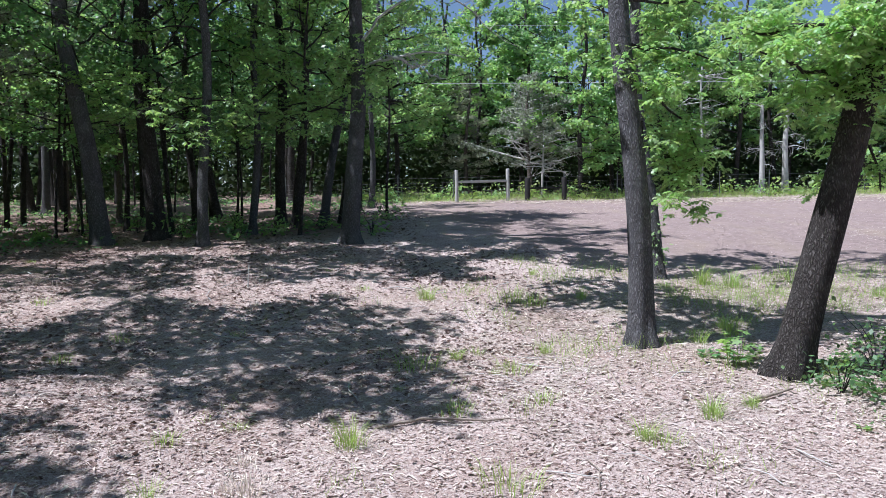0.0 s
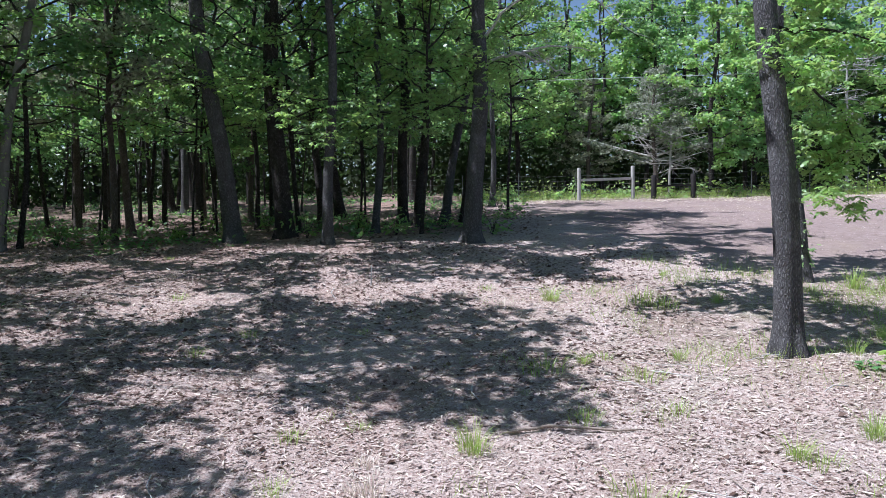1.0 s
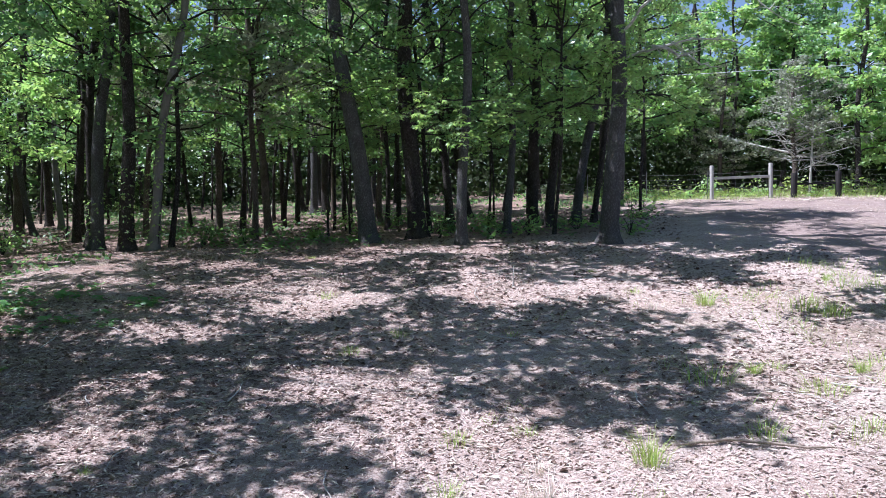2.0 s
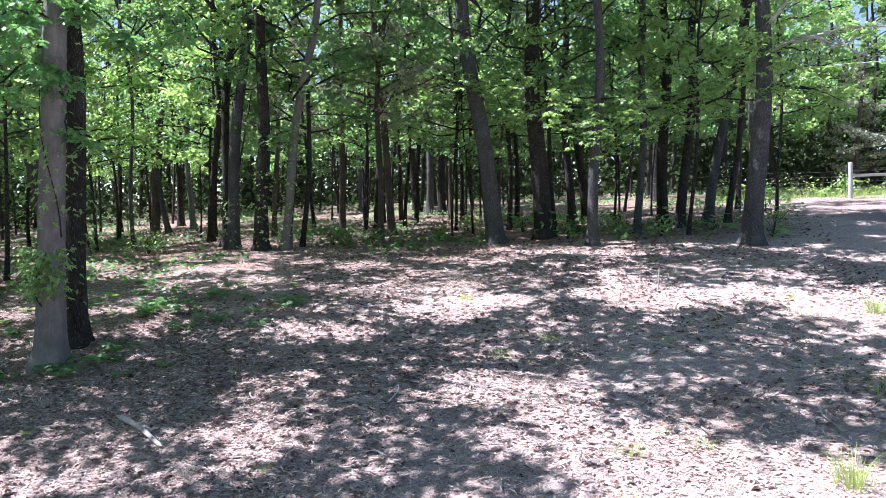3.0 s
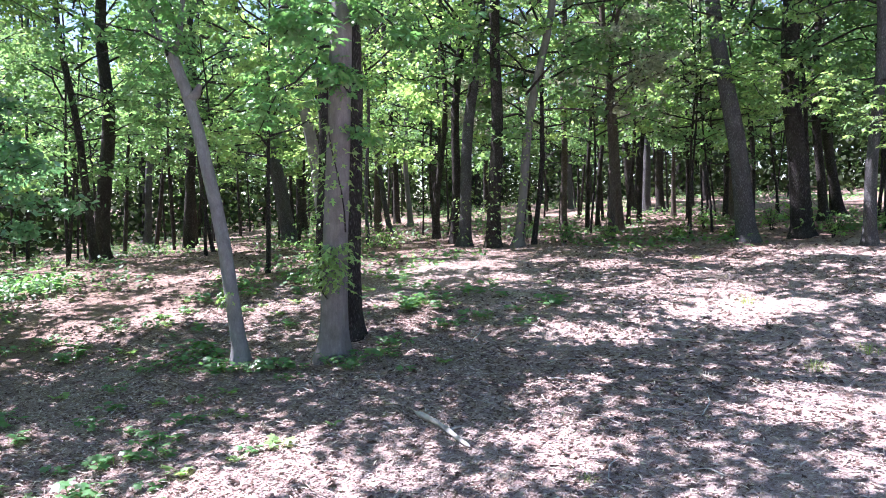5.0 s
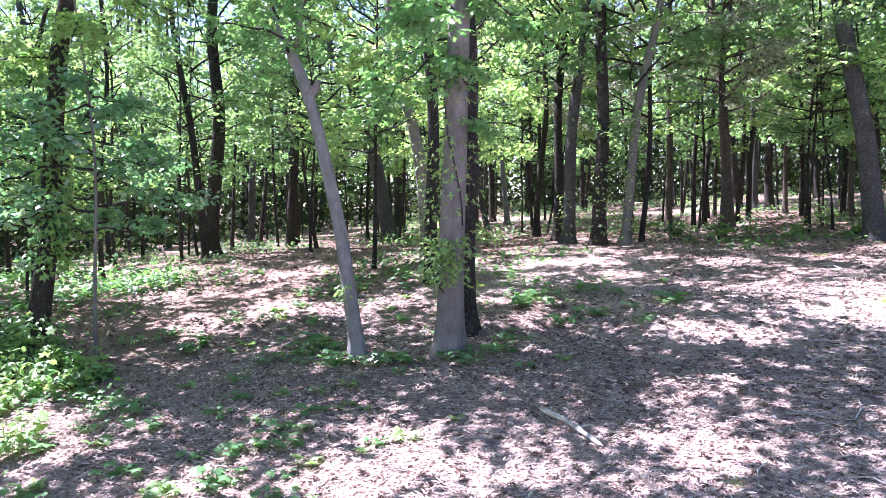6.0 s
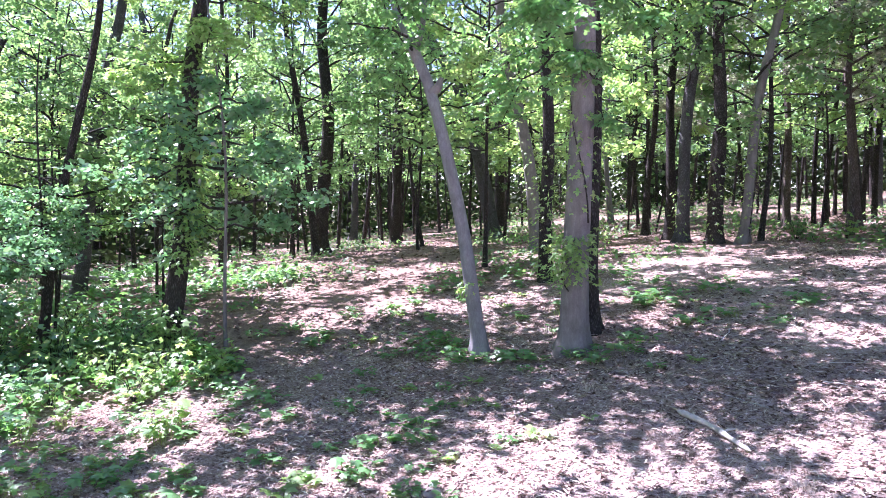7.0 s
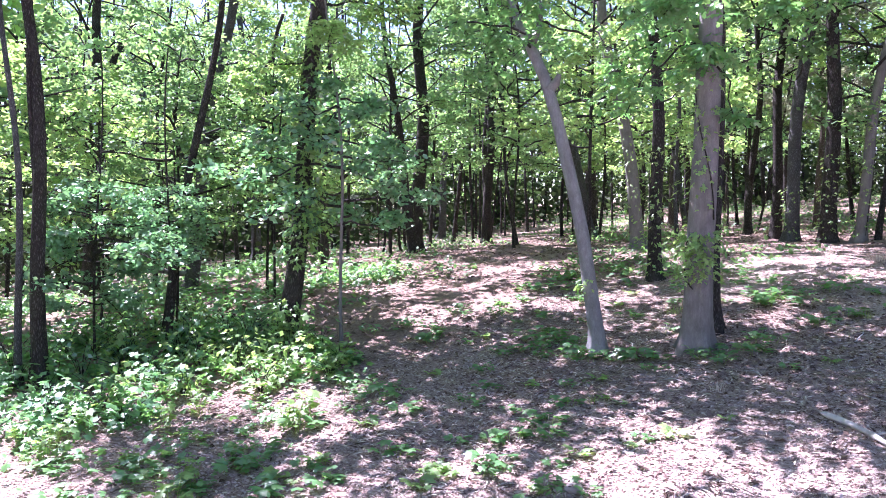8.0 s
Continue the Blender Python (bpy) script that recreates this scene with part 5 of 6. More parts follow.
for k in range(44):
    x, y = tuft_r.uniform(-1, 10), tuft_r.uniform(8.5, 15.5)
    if tuft_r.uniform() > math.exp(-((x - 4) / 4.5) ** 2):
        continue
    tuft(float(x), float(y), int(tuft_r.choice([2, 3, 3, 4])), float(tuft_r.uniform(0.3, 0.8)), float(tuft_r.uniform(0, 360)))
for k in range(40):
    x, y = tuft_r.uniform(-14, -1), tuft_r.uniform(4, 17)
    tuft(float(x), float(y), int(tuft_r.choice([3, 4, 4])), float(tuft_r.uniform(0.35, 0.8)), float(tuft_r.uniform(0, 360)))


def palmate(r, places, size, tilt=0.22):
    """Leaves of five spread leaflets, like those of a creeper, at each place."""
    n = len(places)
    turn = r.uniform(0, 6.28, n)
    ang = turn[:, None] + np.array([-1.75, -0.85, 0.0, 0.85, 1.75])[None]
    long = np.array([0.68, 0.9, 1.0, 0.9, 0.68])[None] * (size * (1 + 0.4 * r.uniform(-1, 1, n)))[:, None]
    nrm = r.normal(size=(n, 3)) * tilt + [0, 0, 1]
    slope = -(nrm[:, 0, None] * np.cos(ang) + nrm[:, 1, None] * np.sin(ang)) / nrm[:, 2, None]
    ways = np.stack([np.cos(ang), np.sin(ang), slope - 0.12], -1).reshape(-1, 3)
    return leaf_cloud(np.repeat(places, 5, 0), ways, np.repeat(nrm, 5, 0), long.ravel(), "simple")


def weed_meshes(seed, stems, height, size, mat, wide=0.2):
    """A low creeper: a few thin stalks, each with open five-part leaves."""
    r = np.random.default_rng(seed)
    bits, at = [], []
    for k in range(stems):
        a = r.uniform(0, 6.28)
        e = np.array([np.cos(a), np.sin(a), 0]) * wide * math.sqrt(r.uniform(0.02, 1)) + np.array([0, 0, height * r.uniform(0.35, 1.0)])
        bits.append(tube([e * [0.6, 0.6, 0] + [0, 0, -0.02], e * [0.75, 0.75, 0.6], e], [0.003, 0.003, 0.002], 3))
        at.append(e)
        if r.uniform() < 0.5:
            at.append(e * [1, 1, 0.6] + r.normal(size=3) * [0.05, 0.05, 0.01])
    v, f = palmate(r, np.array(at), size)
    return raw_mesh("stem", *joined(bits), LEAF_GRASS, True), raw_mesh("foliage", v, f, mat)


WEEDS = [weed_meshes(31, 8, 0.16, 0.11, LEAF_NEAR, 0.26), weed_meshes(32, 4, 0.12, 0.10, LEAF_BRIGHT, 0.16), weed_meshes(33, 14, 0.20, 0.11, LEAF_NEAR, 0.42), weed_meshes(34, 16, 0.42, 0.10, LEAF_BRIGHT, 0.25)]


def weed(x, y, kind, s, turn):
    base = new("weed")
    base.matrix_world = pose(x, y, float(gz(x, y)), 0, 0, turn) @ Matrix.Diagonal((s, s, s, 1))
    tagged(base, "low broad-leaved green weed growing through leaf litter", "plant", "weeds")
    tagged(part("stem", WEEDS[kind][0], base), kind="stuff")
    part("foliage", WEEDS[kind][1], base)


WEED_PLAN = ((-13.72, 4.27, 0, 1.1), (-13.57, 2.82, 0, 1.3), (-12.34, 2.58, 1, 1.2), (-11.83, 3.28, 0, 1.0), (-11.07, 3.41, 1, 1.0), (-13.08, 2.10, 2, 0.9), (-12.88, 3.46, 1, 1.0), (-12.22, 1.98, 1, 1.1),
             (-11.82, 2.28, 0, 1.1), (-13.52, 0.76, 2, 1.0), (-13.63, 6.71, 2, 1.0), (-15.34, 6.09, 0, 1.2), (-11.97, 7.37, 0, 1.0), (-12.3, 7.0, 2, 0.9), (-14.68, 6.70, 1, 1.2), (-12.9, 7.05, 2, 0.9), (-12.45, 6.85, 0, 1.0), (-12.15, 7.25, 2, 0.8), (-11.75, 7.55, 0, 0.9), (-11.0, 7.9, 2, 0.8), (-10.7, 8.4, 0, 1.0), (-10.9, 8.9, 2, 0.9), (-13.3, 7.3, 2, 0.9), (3.74, 9.79, 3, 1.1))
for k, (x, y, kind, s) in enumerate(WEED_PLAN):
    weed(x, y, kind, s, k * 57)
weed_r = np.random.default_rng(44)
for k in range(170):
    x, y = weed_r.uniform(-17, -9.5), weed_r.uniform(0.5, 13)
    if math.hypot(x + 13, y - 8) > 5.5 and weed_r.uniform() > 0.35:
        continue
    weed(float(x), float(y), int(weed_r.integers(0, 3)), float(weed_r.uniform(0.5, 1.1)), float(weed_r.uniform(0, 360)))
for k in range(46):
    x, y = weed_r.uniform(-16.0, -11.6), weed_r.uniform(-0.5, 3.0)
    weed(float(x), float(y), int(weed_r.integers(0, 4)), float(weed_r.uniform(0.5, 1.15)), float(weed_r.uniform(0, 360)))
for k in range(26):
    x, y = weed_r.uniform(3.2, 6.5), weed_r.uniform(7.0, 10.5)
    if x < 3.6 + 0.2 * (10 - y):
        continue
    weed(float(x), float(y), int(weed_r.integers(1, 4)), float(weed_r.uniform(0.4, 0.75)), float(weed_r.uniform(0, 360)))


def patch_noise(x, y, s, seed):
    return np.sin(x * s + seed) * np.sin(y * s * 1.13 + 2.1 * seed) + 0.6 * np.sin(2.3 * s * x - y * s + seed * 3) * np.sin(1.9 * s * y + x * s)


def undergrowth():
    """Low green growth on the wood's floor, in patches, and the thicket of shrubs beside the clearing."""
    r = np.random.default_rng(66)
    n = 90000
    x, y = r.uniform(-48, 2, n), r.uniform(-4, 48, n)
    keep = (patch_noise(x, y, 0.55, 1.3) > 0.05) & (np.hypot(x + 3, y) > 17) & ~((x > -3.2) & (y < 36.5)) & ((y > 18 + np.sin(1.3 * x) + 0.6 * np.sin(3.1 * x)) | (x < -14))
    x, y = x[keep], y[keep]
    z = gz(x, y) + np.abs(r.normal(0, 0.16, len(x))) * (0.7 + 0.5 * patch_noise(x, y, 0.9, 4.0))
    v, f = random_leaves(r, np.stack([x, y, z], -1), 0.16, "simple", up=0.8)
    tagged(new("undergrowth", raw_mesh("undergrowth", v, f, LEAF_OAK)), "patchy low green undergrowth on the wood's floor", "plants", kind="stuff")


undergrowth()


def ground_cover():
    """A mat of low leaves under and behind the shrubs."""
    r = np.random.default_rng(67)
    n = 21000
    x, y = r.uniform(-31, -13.2, n), r.uniform(-4, 9, n)
    near = (-14.5 - 0.22 * y + 0.5 * np.sin(1.7 * y)) - x
    keep = (near > r.normal(0, 0.7, n)) & (patch_noise(x, y, 0.8, 2.2) + 0.8 * ((near < 7) & (near > 1)) > r.uniform(-0.4, 0.9, n)) & ((y < 4.5) | (near > 4.5))
    x, y = x[keep], y[keep]
    z = gz(x, y) + 0.02 + np.abs(r.normal(0, 0.17, len(x))) * (1.0 + 0.6 * patch_noise(x, y, 1.5, 4.0))
    v, f = palmate(r, np.stack([x, y, z], -1), 0.115, 0.4)
    tagged(new("ground_cover", raw_mesh("ground_cover", v, f, LEAF_NEAR)), "mat of low green leaves at the wood's edge", "plants", kind="stuff")


ground_cover()


def shrub(x, y, radius, height, leaves, size, mat, seed, label="leafy green shrub at the edge of the clearing"):
    base = new("shrub")
    base.matrix_world = pose(x, y, float(gz(x, y)))
    tagged(base, label, "shrub", "shrubs")
    r = np.random.default_rng(seed)
    bits, at = [], []
    canes = 12
    for k in range(canes):
        a = k * 2.4 + r.uniform(-0.4, 0.4)
        e = np.array([np.cos(a) * radius * r.uniform(0.3, 1.0), np.sin(a) * radius * r.uniform(0.3, 1.0), height * r.uniform(0.45, 1.05)])
        m = e * [0.4, 0.4, 0.65]
        bits.append(tube([(0, 0, -0.05), m, e], [0.006, 0.005, 0.003], 4))
        c = leaves // canes
        w = r.uniform(0.3, 1.1, c)[:, None]
        at.append(m * (1 - w) + e * w + r.normal(size=(c, 3)) * radius * 0.22)
    q = np.concatenate(at)
    q[:, 2] = np.abs(q[:, 2]) * r.uniform(0.15, 1.0, len(q)) + 0.03
    tagged(part("stem", raw_mesh("stem", *joined(bits), BARK_DARK, True), base), kind="stuff")
    v, f = palmate(r, q[::4], size, 0.4) if seed % 2 and size > 0.08 else random_leaves(r, q, size, "simple", up=0.65)
    part("foliage", raw_mesh("foliage", v, f, mat), base)


shr = np.random.default_rng(15)
for k in range(50):
    y = float(shr.uniform(-0.8, 4.5))
    x = -15.3 - 0.26 * y - 5.5 * float(shr.uniform(0, 1)) ** 1.3
    shrub(x, y, float(shr.uniform(0.3, 0.65)), float(shr.uniform(0.2, 0.75)), 170, float(shr.uniform(0.09, 0.13)), (LEAF_NEAR, LEAF_BLUE, LEAF_BRIGHT)[k % 3], 1000 + k)
for k, (x, y, rad, h) in enumerate(((4.6, 8.8, 0.5, 0.5), (5.1, 8.3, 0.6, 0.6), (5.3, 9.3, 0.6, 0.7), (4.9, 7.6, 0.5, 0.45), (5.8, 8.7, 0.7, 0.8), (-16.4, 4.4, 0.4, 0.45), (-16.9, 4.0, 0.5, 0.55), (-15.9, 3.6, 0.5, 0.55), (-15.6, 4.4, 0.4, 0.3), (-15.2, 4.0, 0.4, 0.35), (-16.6, 3.0, 0.6, 0.8), (-15.5, 3.0, 0.45, 0.5), (-17.3, 2.6, 0.6, 0.7), (-16.2, 2.0, 0.5, 0.4))):
    shrub(x, y, rad, h, 260 if x > 0 else 200, 0.075 if x > 0 else 0.12, LEAF_OAK if x > 0 else LEAF_BRIGHT, 1100 + k)
BRUSH = ((-9.6, 21.2), (-8.9, 22.4), (-7.2, 22.3), (-6.9, 20.2), (-6.2, 22.8), (-5.4, 20.0), (-4.6, 20.9), (-3.4, 21.6), (-2.6, 22.4), (-1.9, 20.4), (-1.8, 24.9), (-2.3, 28.0),
         (-10.9, 20.7), (-12.4, 19.4), (-13.6, 19.2), (-9.3, 26.6), (-11.2, 23.6), (-15.6, 20.4), (-17.9, 16.4), (-2.0, 31.2))
for k, (x, y) in enumerate(BRUSH):
    shrub(x, y, 0.35 + 0.12 * (k % 4), 0.35 + 0.14 * (k * 3 % 5), 160, 0.12, (LEAF_BRIGHT, LEAF_BRIGHT, LEAF_OAK)[k % 3], 1300 + k, "small green brush among the trunks at the wood's edge")
for k in range(34):
    x = -4.5 + k * 0.85 + shr.uniform(-0.3, 0.3)
    y = 36.3 + 0.17 * max(0, x - 5.69) + shr.uniform(-0.1, 1.6)
    shrub(float(x), float(y), float(shr.uniform(0.5, 0.9)), float(shr.uniform(0.4, 1.1)), 150, 0.16, (LEAF_BRIGHT, LEAF_GRASS, LEAF_BRIGHT)[k % 3], 1200 + k, "pale green weeds and brush along the fence")


def grass_sheet(name, count, region, height, mat, seed, label, keep=None):
    r = np.random.default_rng(seed)
    x, y = r.uniform(region[0], region[1], count), r.uniform(region[2], region[3], count)
    if keep is not None:
        k = keep(x, y, r)
        x, y = x[k], y[k]
    n = len(x)
    ways = np.stack([r.normal(0, 0.45, n), r.normal(0, 0.45, n), np.ones(n)], -1)
    v, f = leaf_cloud(np.stack([x, y, gz(x, y) - 0.01], -1), ways, r.normal(size=(n, 3)) * [1, 1, 0.1], height * (1 + 0.5 * r.uniform(-1, 1, n)), "blade")
    tagged(new(name, raw_mesh(name, v, f, mat)), label, "grass", kind="stuff")


grass_sheet("grass", 26000, (0, 13, 8.5, 17), 0.17, LEAF_GRASS, 71, "thin green grass between the clearing and the field",
            lambda x, y, r: (patch_noise(x, y, 1.1, 2.0) + 1.5 * np.exp(-((x - 6.5) / 4) ** 2 - ((y - 13.6) / 1.8) ** 2) + r.normal(0, 0.4, len(x)) > 0.95) & (y < field_edge(x) + 0.3))
grass_sheet("fence_grass", 16000, (-5, 28, 34.8, 41), 0.28, LEAF_GRASS, 72, "rough grass along the fence", lambda x, y, r: y > 35.3 + 0.15 * np.clip(x - 5.7, 0, 40) - 0.5 * r.uniform(0, 1, len(x)) ** 2)
grass_sheet("thin_grass", 12000, (-3, 8.5, 5.5, 13.5), 0.13, LEAF_GRASS, 74, "sparse yellow-green grass coming up through the litter",
            lambda x, y, r: patch_noise(x, y, 1.7, 3.3) + 0.25 * np.clip(x, -3, 4) / 4 + r.normal(0, 0.3, len(x)) > 1.0)
grass_sheet("dry_stalks", 9000, (-14, 5, 4, 19.5), 0.10, LEAF_DRYGRASS, 73, "dry straw stalks standing in the leaf litter", lambda x, y, r: patch_noise(x, y, 0.9, 5.0) > 0.2)


# ---- fallen leaves, twigs and sticks ----
def litter(name, count, region, size, shape, mat, seed, label, lift=0.012, tilt=0.35, keep=None):
    r = np.random.default_rng(seed)
    # the patch thins out past its edges
    x = r.uniform(region[0], region[1], count) + r.normal(0, 0.45, count)
    y = r.uniform(region[2], region[3], count) + r.normal(0, 0.45, count)
    if keep is not None:
        k = keep(x, y)
        x, y = x[k], y[k]
    n = len(x)
    a = r.uniform(0, 2 * np.pi, n)
    ways = np.stack([np.cos(a), np.sin(a), r.normal(0, tilt * 0.6, n)], -1)
    normals = r.normal(size=(n, 3)) * tilt + [0, 0, 1]
    v, f = leaf_cloud(np.stack([x, y, gz(x, y) + lift * r.uniform(0.3, 2.0, n)], -1), ways, normals, size * (1 + 0.6 * r.uniform(-1, 1, n)), shape)
    tagged(new(name, raw_mesh(name, v, f, mat)), label, "leaves", kind="stuff")


r_edge = lambda x, y: 0.7 * np.sin(37.0 * x + 53.0 * y)
on_litter = lambda x, y: y < field_edge(x) - 0.3
litter("fallen_leaves", 78000, (-6, 6, 2.6, 9.0), 0.034, "scrap", LEAF_FALLEN, 81, "dry pale brown oak leaves lying on the ground", keep=on_litter, tilt=0.30, lift=0.001)
litter("fallen_leaves", 28000, (-15, -6, 2.6, 9.0), 0.034, "scrap", LEAF_FALLEN, 93, "dry pale brown oak leaves lying near the shrubs", tilt=0.30, lift=0.001)
# browner scraps on the wood's side, which also darken the floor as shade
litter("fallen_leaves", 30000, (-15, -5, 2.6, 9.5), 0.036, "scrap", LEAF_OLD, 94, "dull brown leaf scraps lying among paler leaves", tilt=0.35, lift=0.001)
litter("fallen_leaves", 24000, (-16.5, -8.5, -0.8, 2.6), 0.036, "scrap", LEAF_FALLEN, 85, "dry pale brown oak leaves lying beside the shrubs", tilt=0.3, lift=0.006)
litter("fallen_leaves", 34000, (-8.5, 7, -4, 2.6), 0.042, "scrap", LEAF_FALLEN, 96, "dry pale brown oak leaves lying on open ground", tilt=0.3, lift=0.001)
litter("oak_leaves", 11000, (-15.5, -2.5, 2.4, 10.5), 0.06, "lobed", LEAF_FALLEN, 90, "lobed dry oak leaves lying on top of the litter", keep=on_litter, tilt=0.22, lift=0.008)
litter("oak_leaves", 2500, (-2.5, 6.5, 5.2, 11.0), 0.075, "lobed", LEAF_FALLEN, 92, "lobed dry oak leaves lying in the sunlit clearing", keep=on_litter, tilt=0.14, lift=0.008)
litter("old_leaves", 9000, (-16, -5.5, -0.5, 11), 0.085, "lobed", LEAF_OLD, 91, "dark brown old oak leaves under the trees", keep=on_litter, tilt=0.35, lift=0.01)
litter("curled_leaves", 6500, (-16, 7, 2.2, 10), 0.05, "curled", LEAF_FALLEN, 84, "curled dry leaves lying loose on the ground", keep=on_litter)
litter("fallen_leaves", 40000, (-16, 9, 9, 18), 0.052, "scrap", LEAF_FALLEN, 82, "dry pale brown leaves lying across the clearing", keep=on_litter, tilt=0.22, lift=0.001)
# brown leaves of the wood's floor, their dark tone doubling as its shade
litter("fallen_leaves", 30000, (-28, -1, 2, 30), 0.08, "scrap", LEAF_OLD, 86, "dull brown leaves lying under the trees", keep=lambda x, y: on_litter(x, y) & ((y > 17.5) | (x < -15)), tilt=0.3)
litter("old_leaves", 26000, (-12, 2, 7.5, 18), 0.062, "scrap", LEAF_OLD, 95, "dull brown leaf scraps scattered over the clearing", keep=lambda x, y: on_litter(x, y) & (patch_noise(x, y, 1.1, 5.0) + 0.5 * (x < -3) > r_edge(x, y)), tilt=0.35, lift=0.003)
litter("fallen_needles", 30000, (-15, 6, 2.5, 14), 0.085, "narrow", LEAF_DRYGRASS, 83, "thin dry straws and needles among the leaves", lift=0.02, tilt=0.2, keep=on_litter)


litter("clods", 9000, (-2, 22, 15, 36), 0.035, "curled", LEAF_FALLEN, 87, "clods and crumbs of brown soil on the field", keep=lambda x, y: y > field_edge(x) + 0.3, tilt=0.5, lift=0.01)
litter("straw", 5000, (-1.5, 25, 33.2, 36.0), 0.16, "narrow", LEAF_DRYGRASS, 89, "pale straw along the far edge of the field", tilt=0.2, lift=0.015)
litter("straw", 7000, (-2, 22, 15, 36.3), 0.10, "narrow", LEAF_DRYGRASS, 88, "scattered pale straw on the bare field", keep=lambda x, y: (y > field_edge(x) - 0.5) & (patch_noise(x, y, 0.35, 3.0) > 0.1), tilt=0.2, lift=0.012)


def stick(name, pts, thick, mat, label, category="stick"):
    p = [Vector((x, y, float(gz(x, y)) + up)) for x, y, up in pts]
    base = p[0].copy()
    q = np.array([v - base for v in p])
    t, k = np.linspace(0, 1, 14), np.linspace(0, 1, len(q))
    r = np.random.default_rng(int(abs(base.x * 100)) + 3)
    fine = np.stack([np.interp(t, k, q[:, c]) for c in range(3)], -1) + r.normal(size=(14, 3)) * thick * 0.16
    ends = np.clip(np.minimum(t, 1 - t) * 14, 0.15, 1)
    ob = new(name, raw_mesh(name, *tube(fine, thick * (1 - 0.45 * t) * ends, 9), mat, True))
    ob.matrix_world = Matrix.Translation(base)
    tagged(ob, label, category)


def broken_branch(a, b, thick):
    """A bleached fallen branch with a splintered end, ridged wood, a knot and the stub of a side branch."""
    z = float(gz(*a))
    base = new("fallen_branch")
    base.matrix_world = pose(a[0], a[1], z)
    tagged(base, "bleached broken branch lying on the leaves", "branch")
    r = np.random.default_rng(88)
    t = np.linspace(0, 1, 22)
    p = np.stack([(b[0] - a[0]) * t, (b[1] - a[1]) * t, np.zeros(22)], -1)
    p[:, 2] = gz(a[0] + p[:, 0], a[1] + p[:, 1]) - z + thick * 0.7 + 0.02 * (1 - t)
    p[:, 1] += 0.02 * np.sin(4.2 * t) - 0.03 * np.clip(t - 0.62, 0, 1)
    rad = thick * (1 - 0.4 * t) * (1 + 0.10 * r.normal(size=22)) * (1 + 0.35 * np.exp(-((t - 0.6) / 0.03) ** 2))
    rad[0], rad[1], rad[-1] = 0.004, thick * 0.55, 0.004
    v, q = tube(p, rad, 14, lambda ang, h: 1 + 0.10 * np.sin(4 * ang + 0.7)[None] + 0.08 * np.sin(9 * ang)[None] + 0.0 * h[:, None])
    part("limb", raw_mesh("limb", v, q, BRANCH, True), base)
    k = p[13]
    part("stub", raw_mesh("stub", *tube([k, k + [0.05, 0.05, 0.03], k + [0.09, 0.11, 0.035]], [thick * 0.5, thick * 0.4, thick * 0.25], 8), BRANCH, True), base)
    part("splinter", raw_mesh("splinter", *tube([p[1], p[0] + [-0.05, 0.03, 0.01], p[0] + [-0.16, 0.04, 0.0]], [thick * 0.5, thick * 0.3, 0.003], 6), STICK, True), base)


broken_branch((-8.92, 7.02), (-7.75, 6.60), 0.038)
stick("fallen_log", ((-27.9, 6.2, 0.05), (-26.8, 4.8, 0.4), (-26.0, 3.6, 0.75)), 0.10, BARK_GREY, "pale fallen trunk leaning among the trees", "log")
stick("stick", ((-0.72, 8.12, 0.03), (-0.2, 8.24, 0.05), (0.45, 8.25, 0.03), (0.75, 8.3, 0.02)), 0.018, STICK, "long thin fallen stick on dry leaves")
stick("stick", ((2.12, 9.6, 0.05), (2.1, 8.95, 0.03)), 0.015, STICK, "pale short fallen stick on dry leaves")
stick("stick", ((3.4, 8.62, 0.03), (3.75, 8.72, 0.05), (4.1, 8.9, 0.04)), 0.025, STICK, "thin fallen stick at the foot of an oak")
stick("stick", ((-3.45, 11.35, 0.03), (-3.28, 11.1, 0.06), (-2.9, 11.1, 0.03)), 0.014, DEAD_WOOD, "thin pale fallen twig on the leaves")
stick("stick", ((-4.1, 9.98, 0.02), (-3.97, 9.99, 0.07), (-3.8, 9.86, 0.08), (-3.7, 9.72, 0.02)), 0.009, STICK, "thin arched pale twig on the leaves")
stick("stub", ((-3.62, 14.2, -0.05), (-3.6, 14.2, 0.4)), 0.016, DEAD_WOOD, "broken dry stem standing in the leaves")
stick_r = np.random.default_rng(23)
for k in range(130):
    x, y, a, ln = stick_r.uniform(-14, 4), stick_r.uniform(4.5, 15), stick_r.uniform(0, 6.28), stick_r.uniform(0.25, 0.8)
    stick("twig", ((x, y, 0.02), (x + ln * 0.5 * math.cos(a), y + ln * 0.5 * math.sin(a), 0.045), (x + ln * math.cos(a + 0.2), y + ln * math.sin(a + 0.2), 0.015)),
          float(stick_r.uniform(0.004, 0.011)), STICK if k % 2 else DEAD_WOOD, "thin dry twig on the leaf litter", "twig")


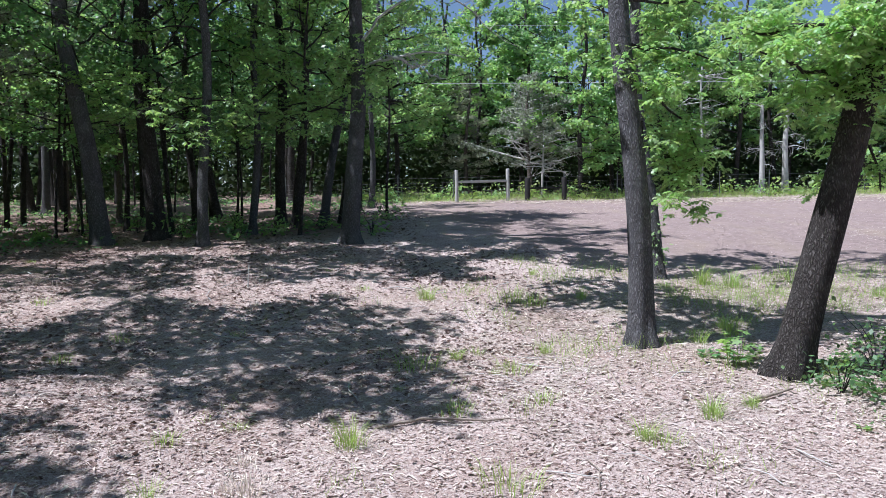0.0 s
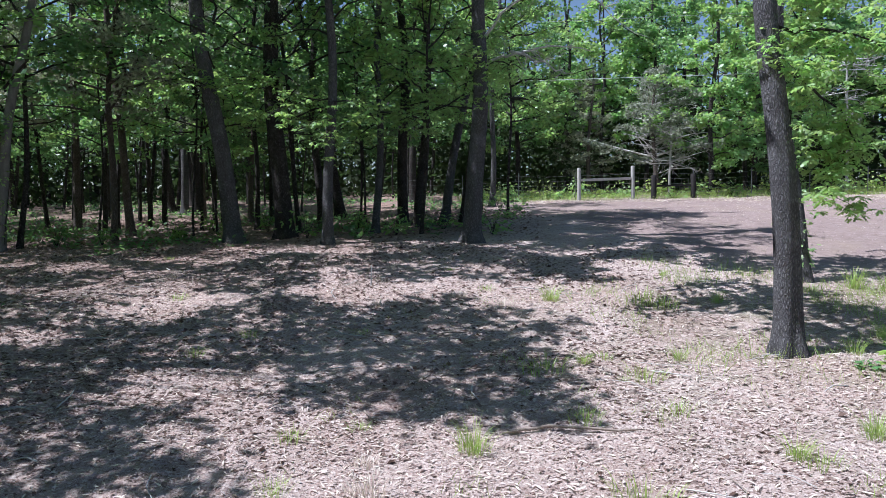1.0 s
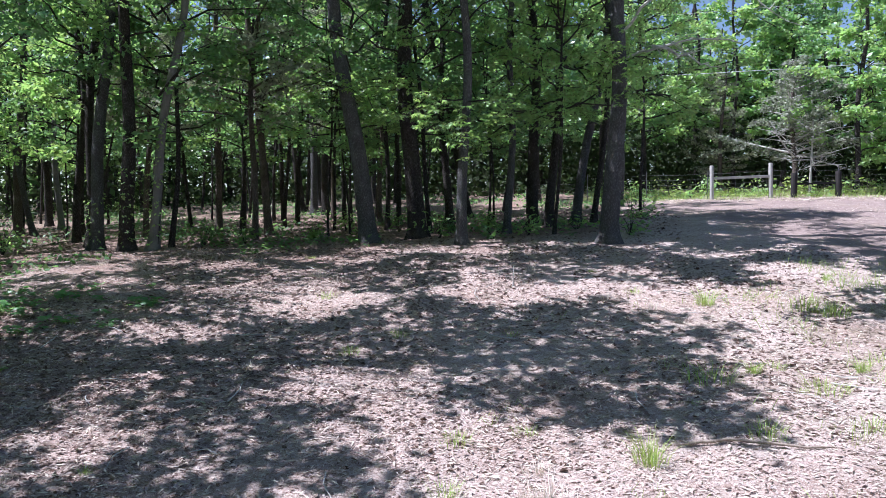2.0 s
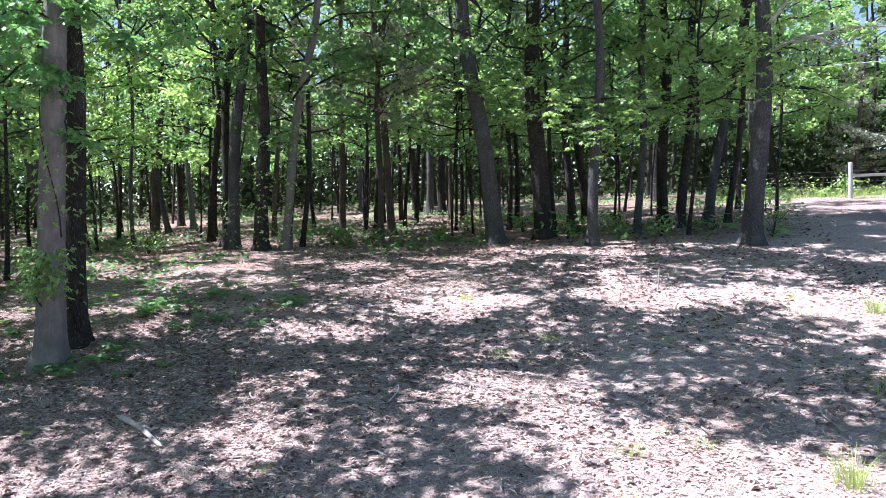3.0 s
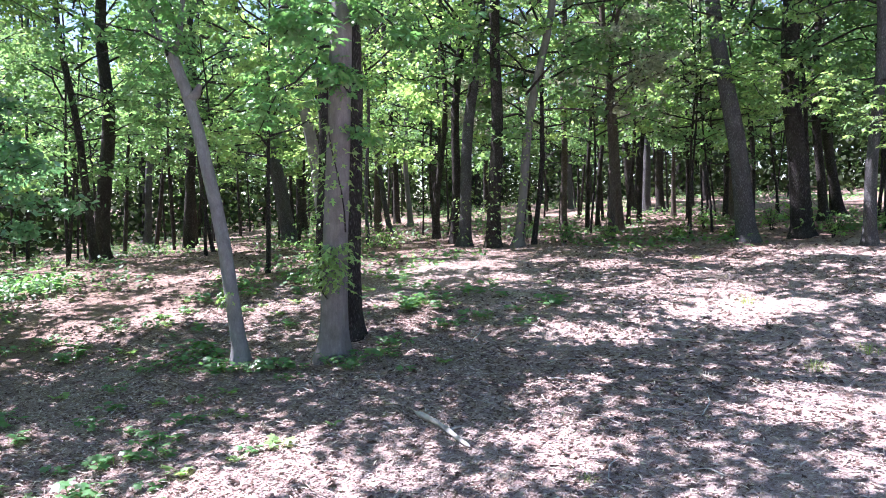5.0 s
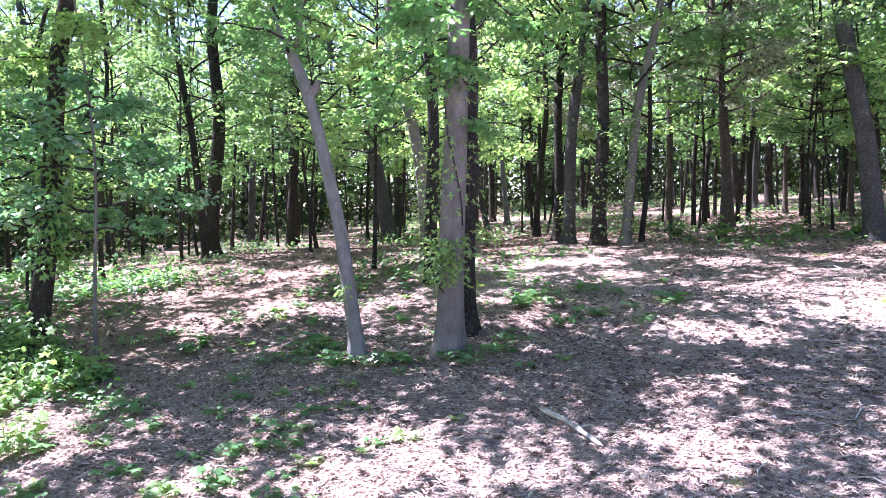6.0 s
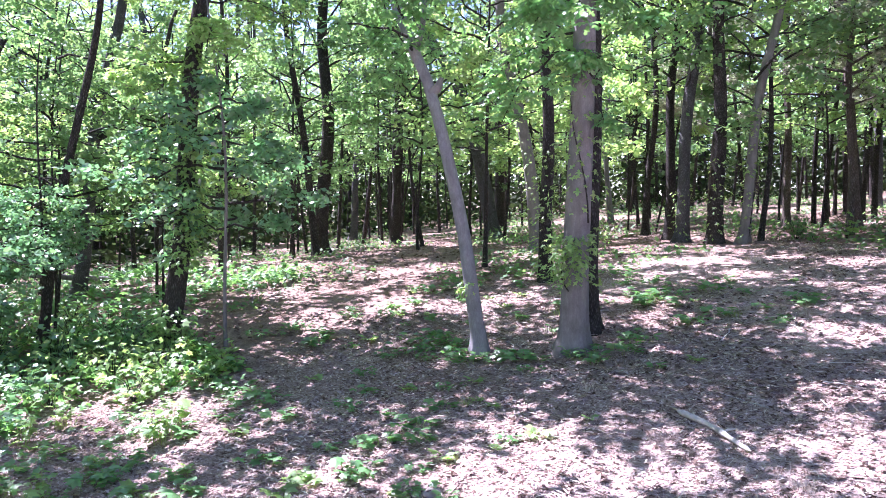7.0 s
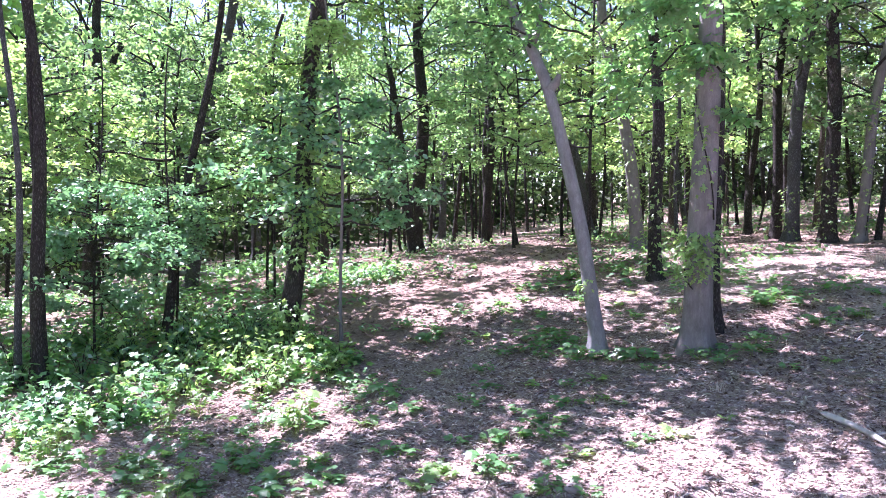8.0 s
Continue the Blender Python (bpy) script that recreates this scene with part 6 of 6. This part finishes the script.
def twig_pile(x, y, radius, count, seed):
    """A loose heap of thin bent twigs and dead stems."""
    r = np.random.default_rng(seed)
    z = float(gz(x, y))
    bits = []
    for k in range(count):
        a, d = r.uniform(0, 6.28), radius * math.sqrt(r.uniform(0, 1))
        px, py = d * math.cos(a), d * math.sin(a) * 0.7
        way, ln, up = r.uniform(0, 6.28), r.uniform(0.2, 0.6), r.uniform(0.02, 0.13)
        ex, ey = px + ln * math.cos(way), py + ln * math.sin(way)
        g0, g1 = float(gz(x + px, y + py)) - z, float(gz(x + ex, y + ey)) - z
        bits.append(tube([(px, py, g0), ((px + ex) / 2 + r.normal() * 0.05, (py + ey) / 2, max(g0, g1) + up), (ex, ey, g1 + 0.01 + r.uniform(0, 0.08))], np.array([1, 0.8, 0.4]) * r.uniform(0.002, 0.0055), 4))
    ob = new("twig_pile", raw_mesh("twig_pile", *joined(bits), STICK, True))
    ob.matrix_world = pose(x, y, z)
    tagged(ob, "loose pile of thin pale dead twigs on the leaves", "twigs", "twig piles", kind="stuff")


for k, (x, y, rad, n) in enumerate(((-10.6, 7.9, 0.55, 46), (-11.9, 6.7, 0.6, 40), (-9.2, 8.0, 0.6, 30), (-4.3, 9.8, 0.5, 34), (-2.0, 9.4, 0.5, 26), (-13.9, 3.6, 0.6, 36), (-7.6, 7.9, 0.6, 24),
                                 (-7.4, 13.8, 0.8, 40), (-3.7, 14.1, 0.6, 30), (-9.6, 18.6, 0.7, 36), (-6.9, 18.0, 0.7, 36), (-11.2, 4.9, 0.6, 22), (1.9, 12.2, 0.5, 24))):
    twig_pile(x, y, rad, n, 400 + k)


def stone(x, y, size, seed):
    """A half-buried rounded stone."""
    bm = bmesh.new()
    bmesh.ops.create_icosphere(bm, subdivisions=3, radius=1.0)
    for v in bm.verts:
        v.co *= 1 + 0.16 * noise.noise(v.co * 1.3 + Vector((seed, 0, 0))) + 0.05 * noise.noise(v.co * 4 + Vector((0, seed, 0)))
    bmesh.ops.scale(bm, vec=(size, size * 0.75, size * 0.36), verts=bm.verts)
    for f in bm.faces:
        f.smooth = True
    ob = new("stone", bm_mesh(bm, "stone", STONE))
    ob.matrix_world = pose(x, y, float(gz(x, y)) + size * 0.12, 0, 0, seed * 40)
    tagged(ob, "pale rounded stone half sunk in the leaves", "stone")


STONE = wood("pale_stone", (0.20, 0.17, 0.16), (0.40, 0.35, 0.33), 14.0, (1, 1, 1), 0.9)
stone(-9.67, 4.05, 0.12, 3)
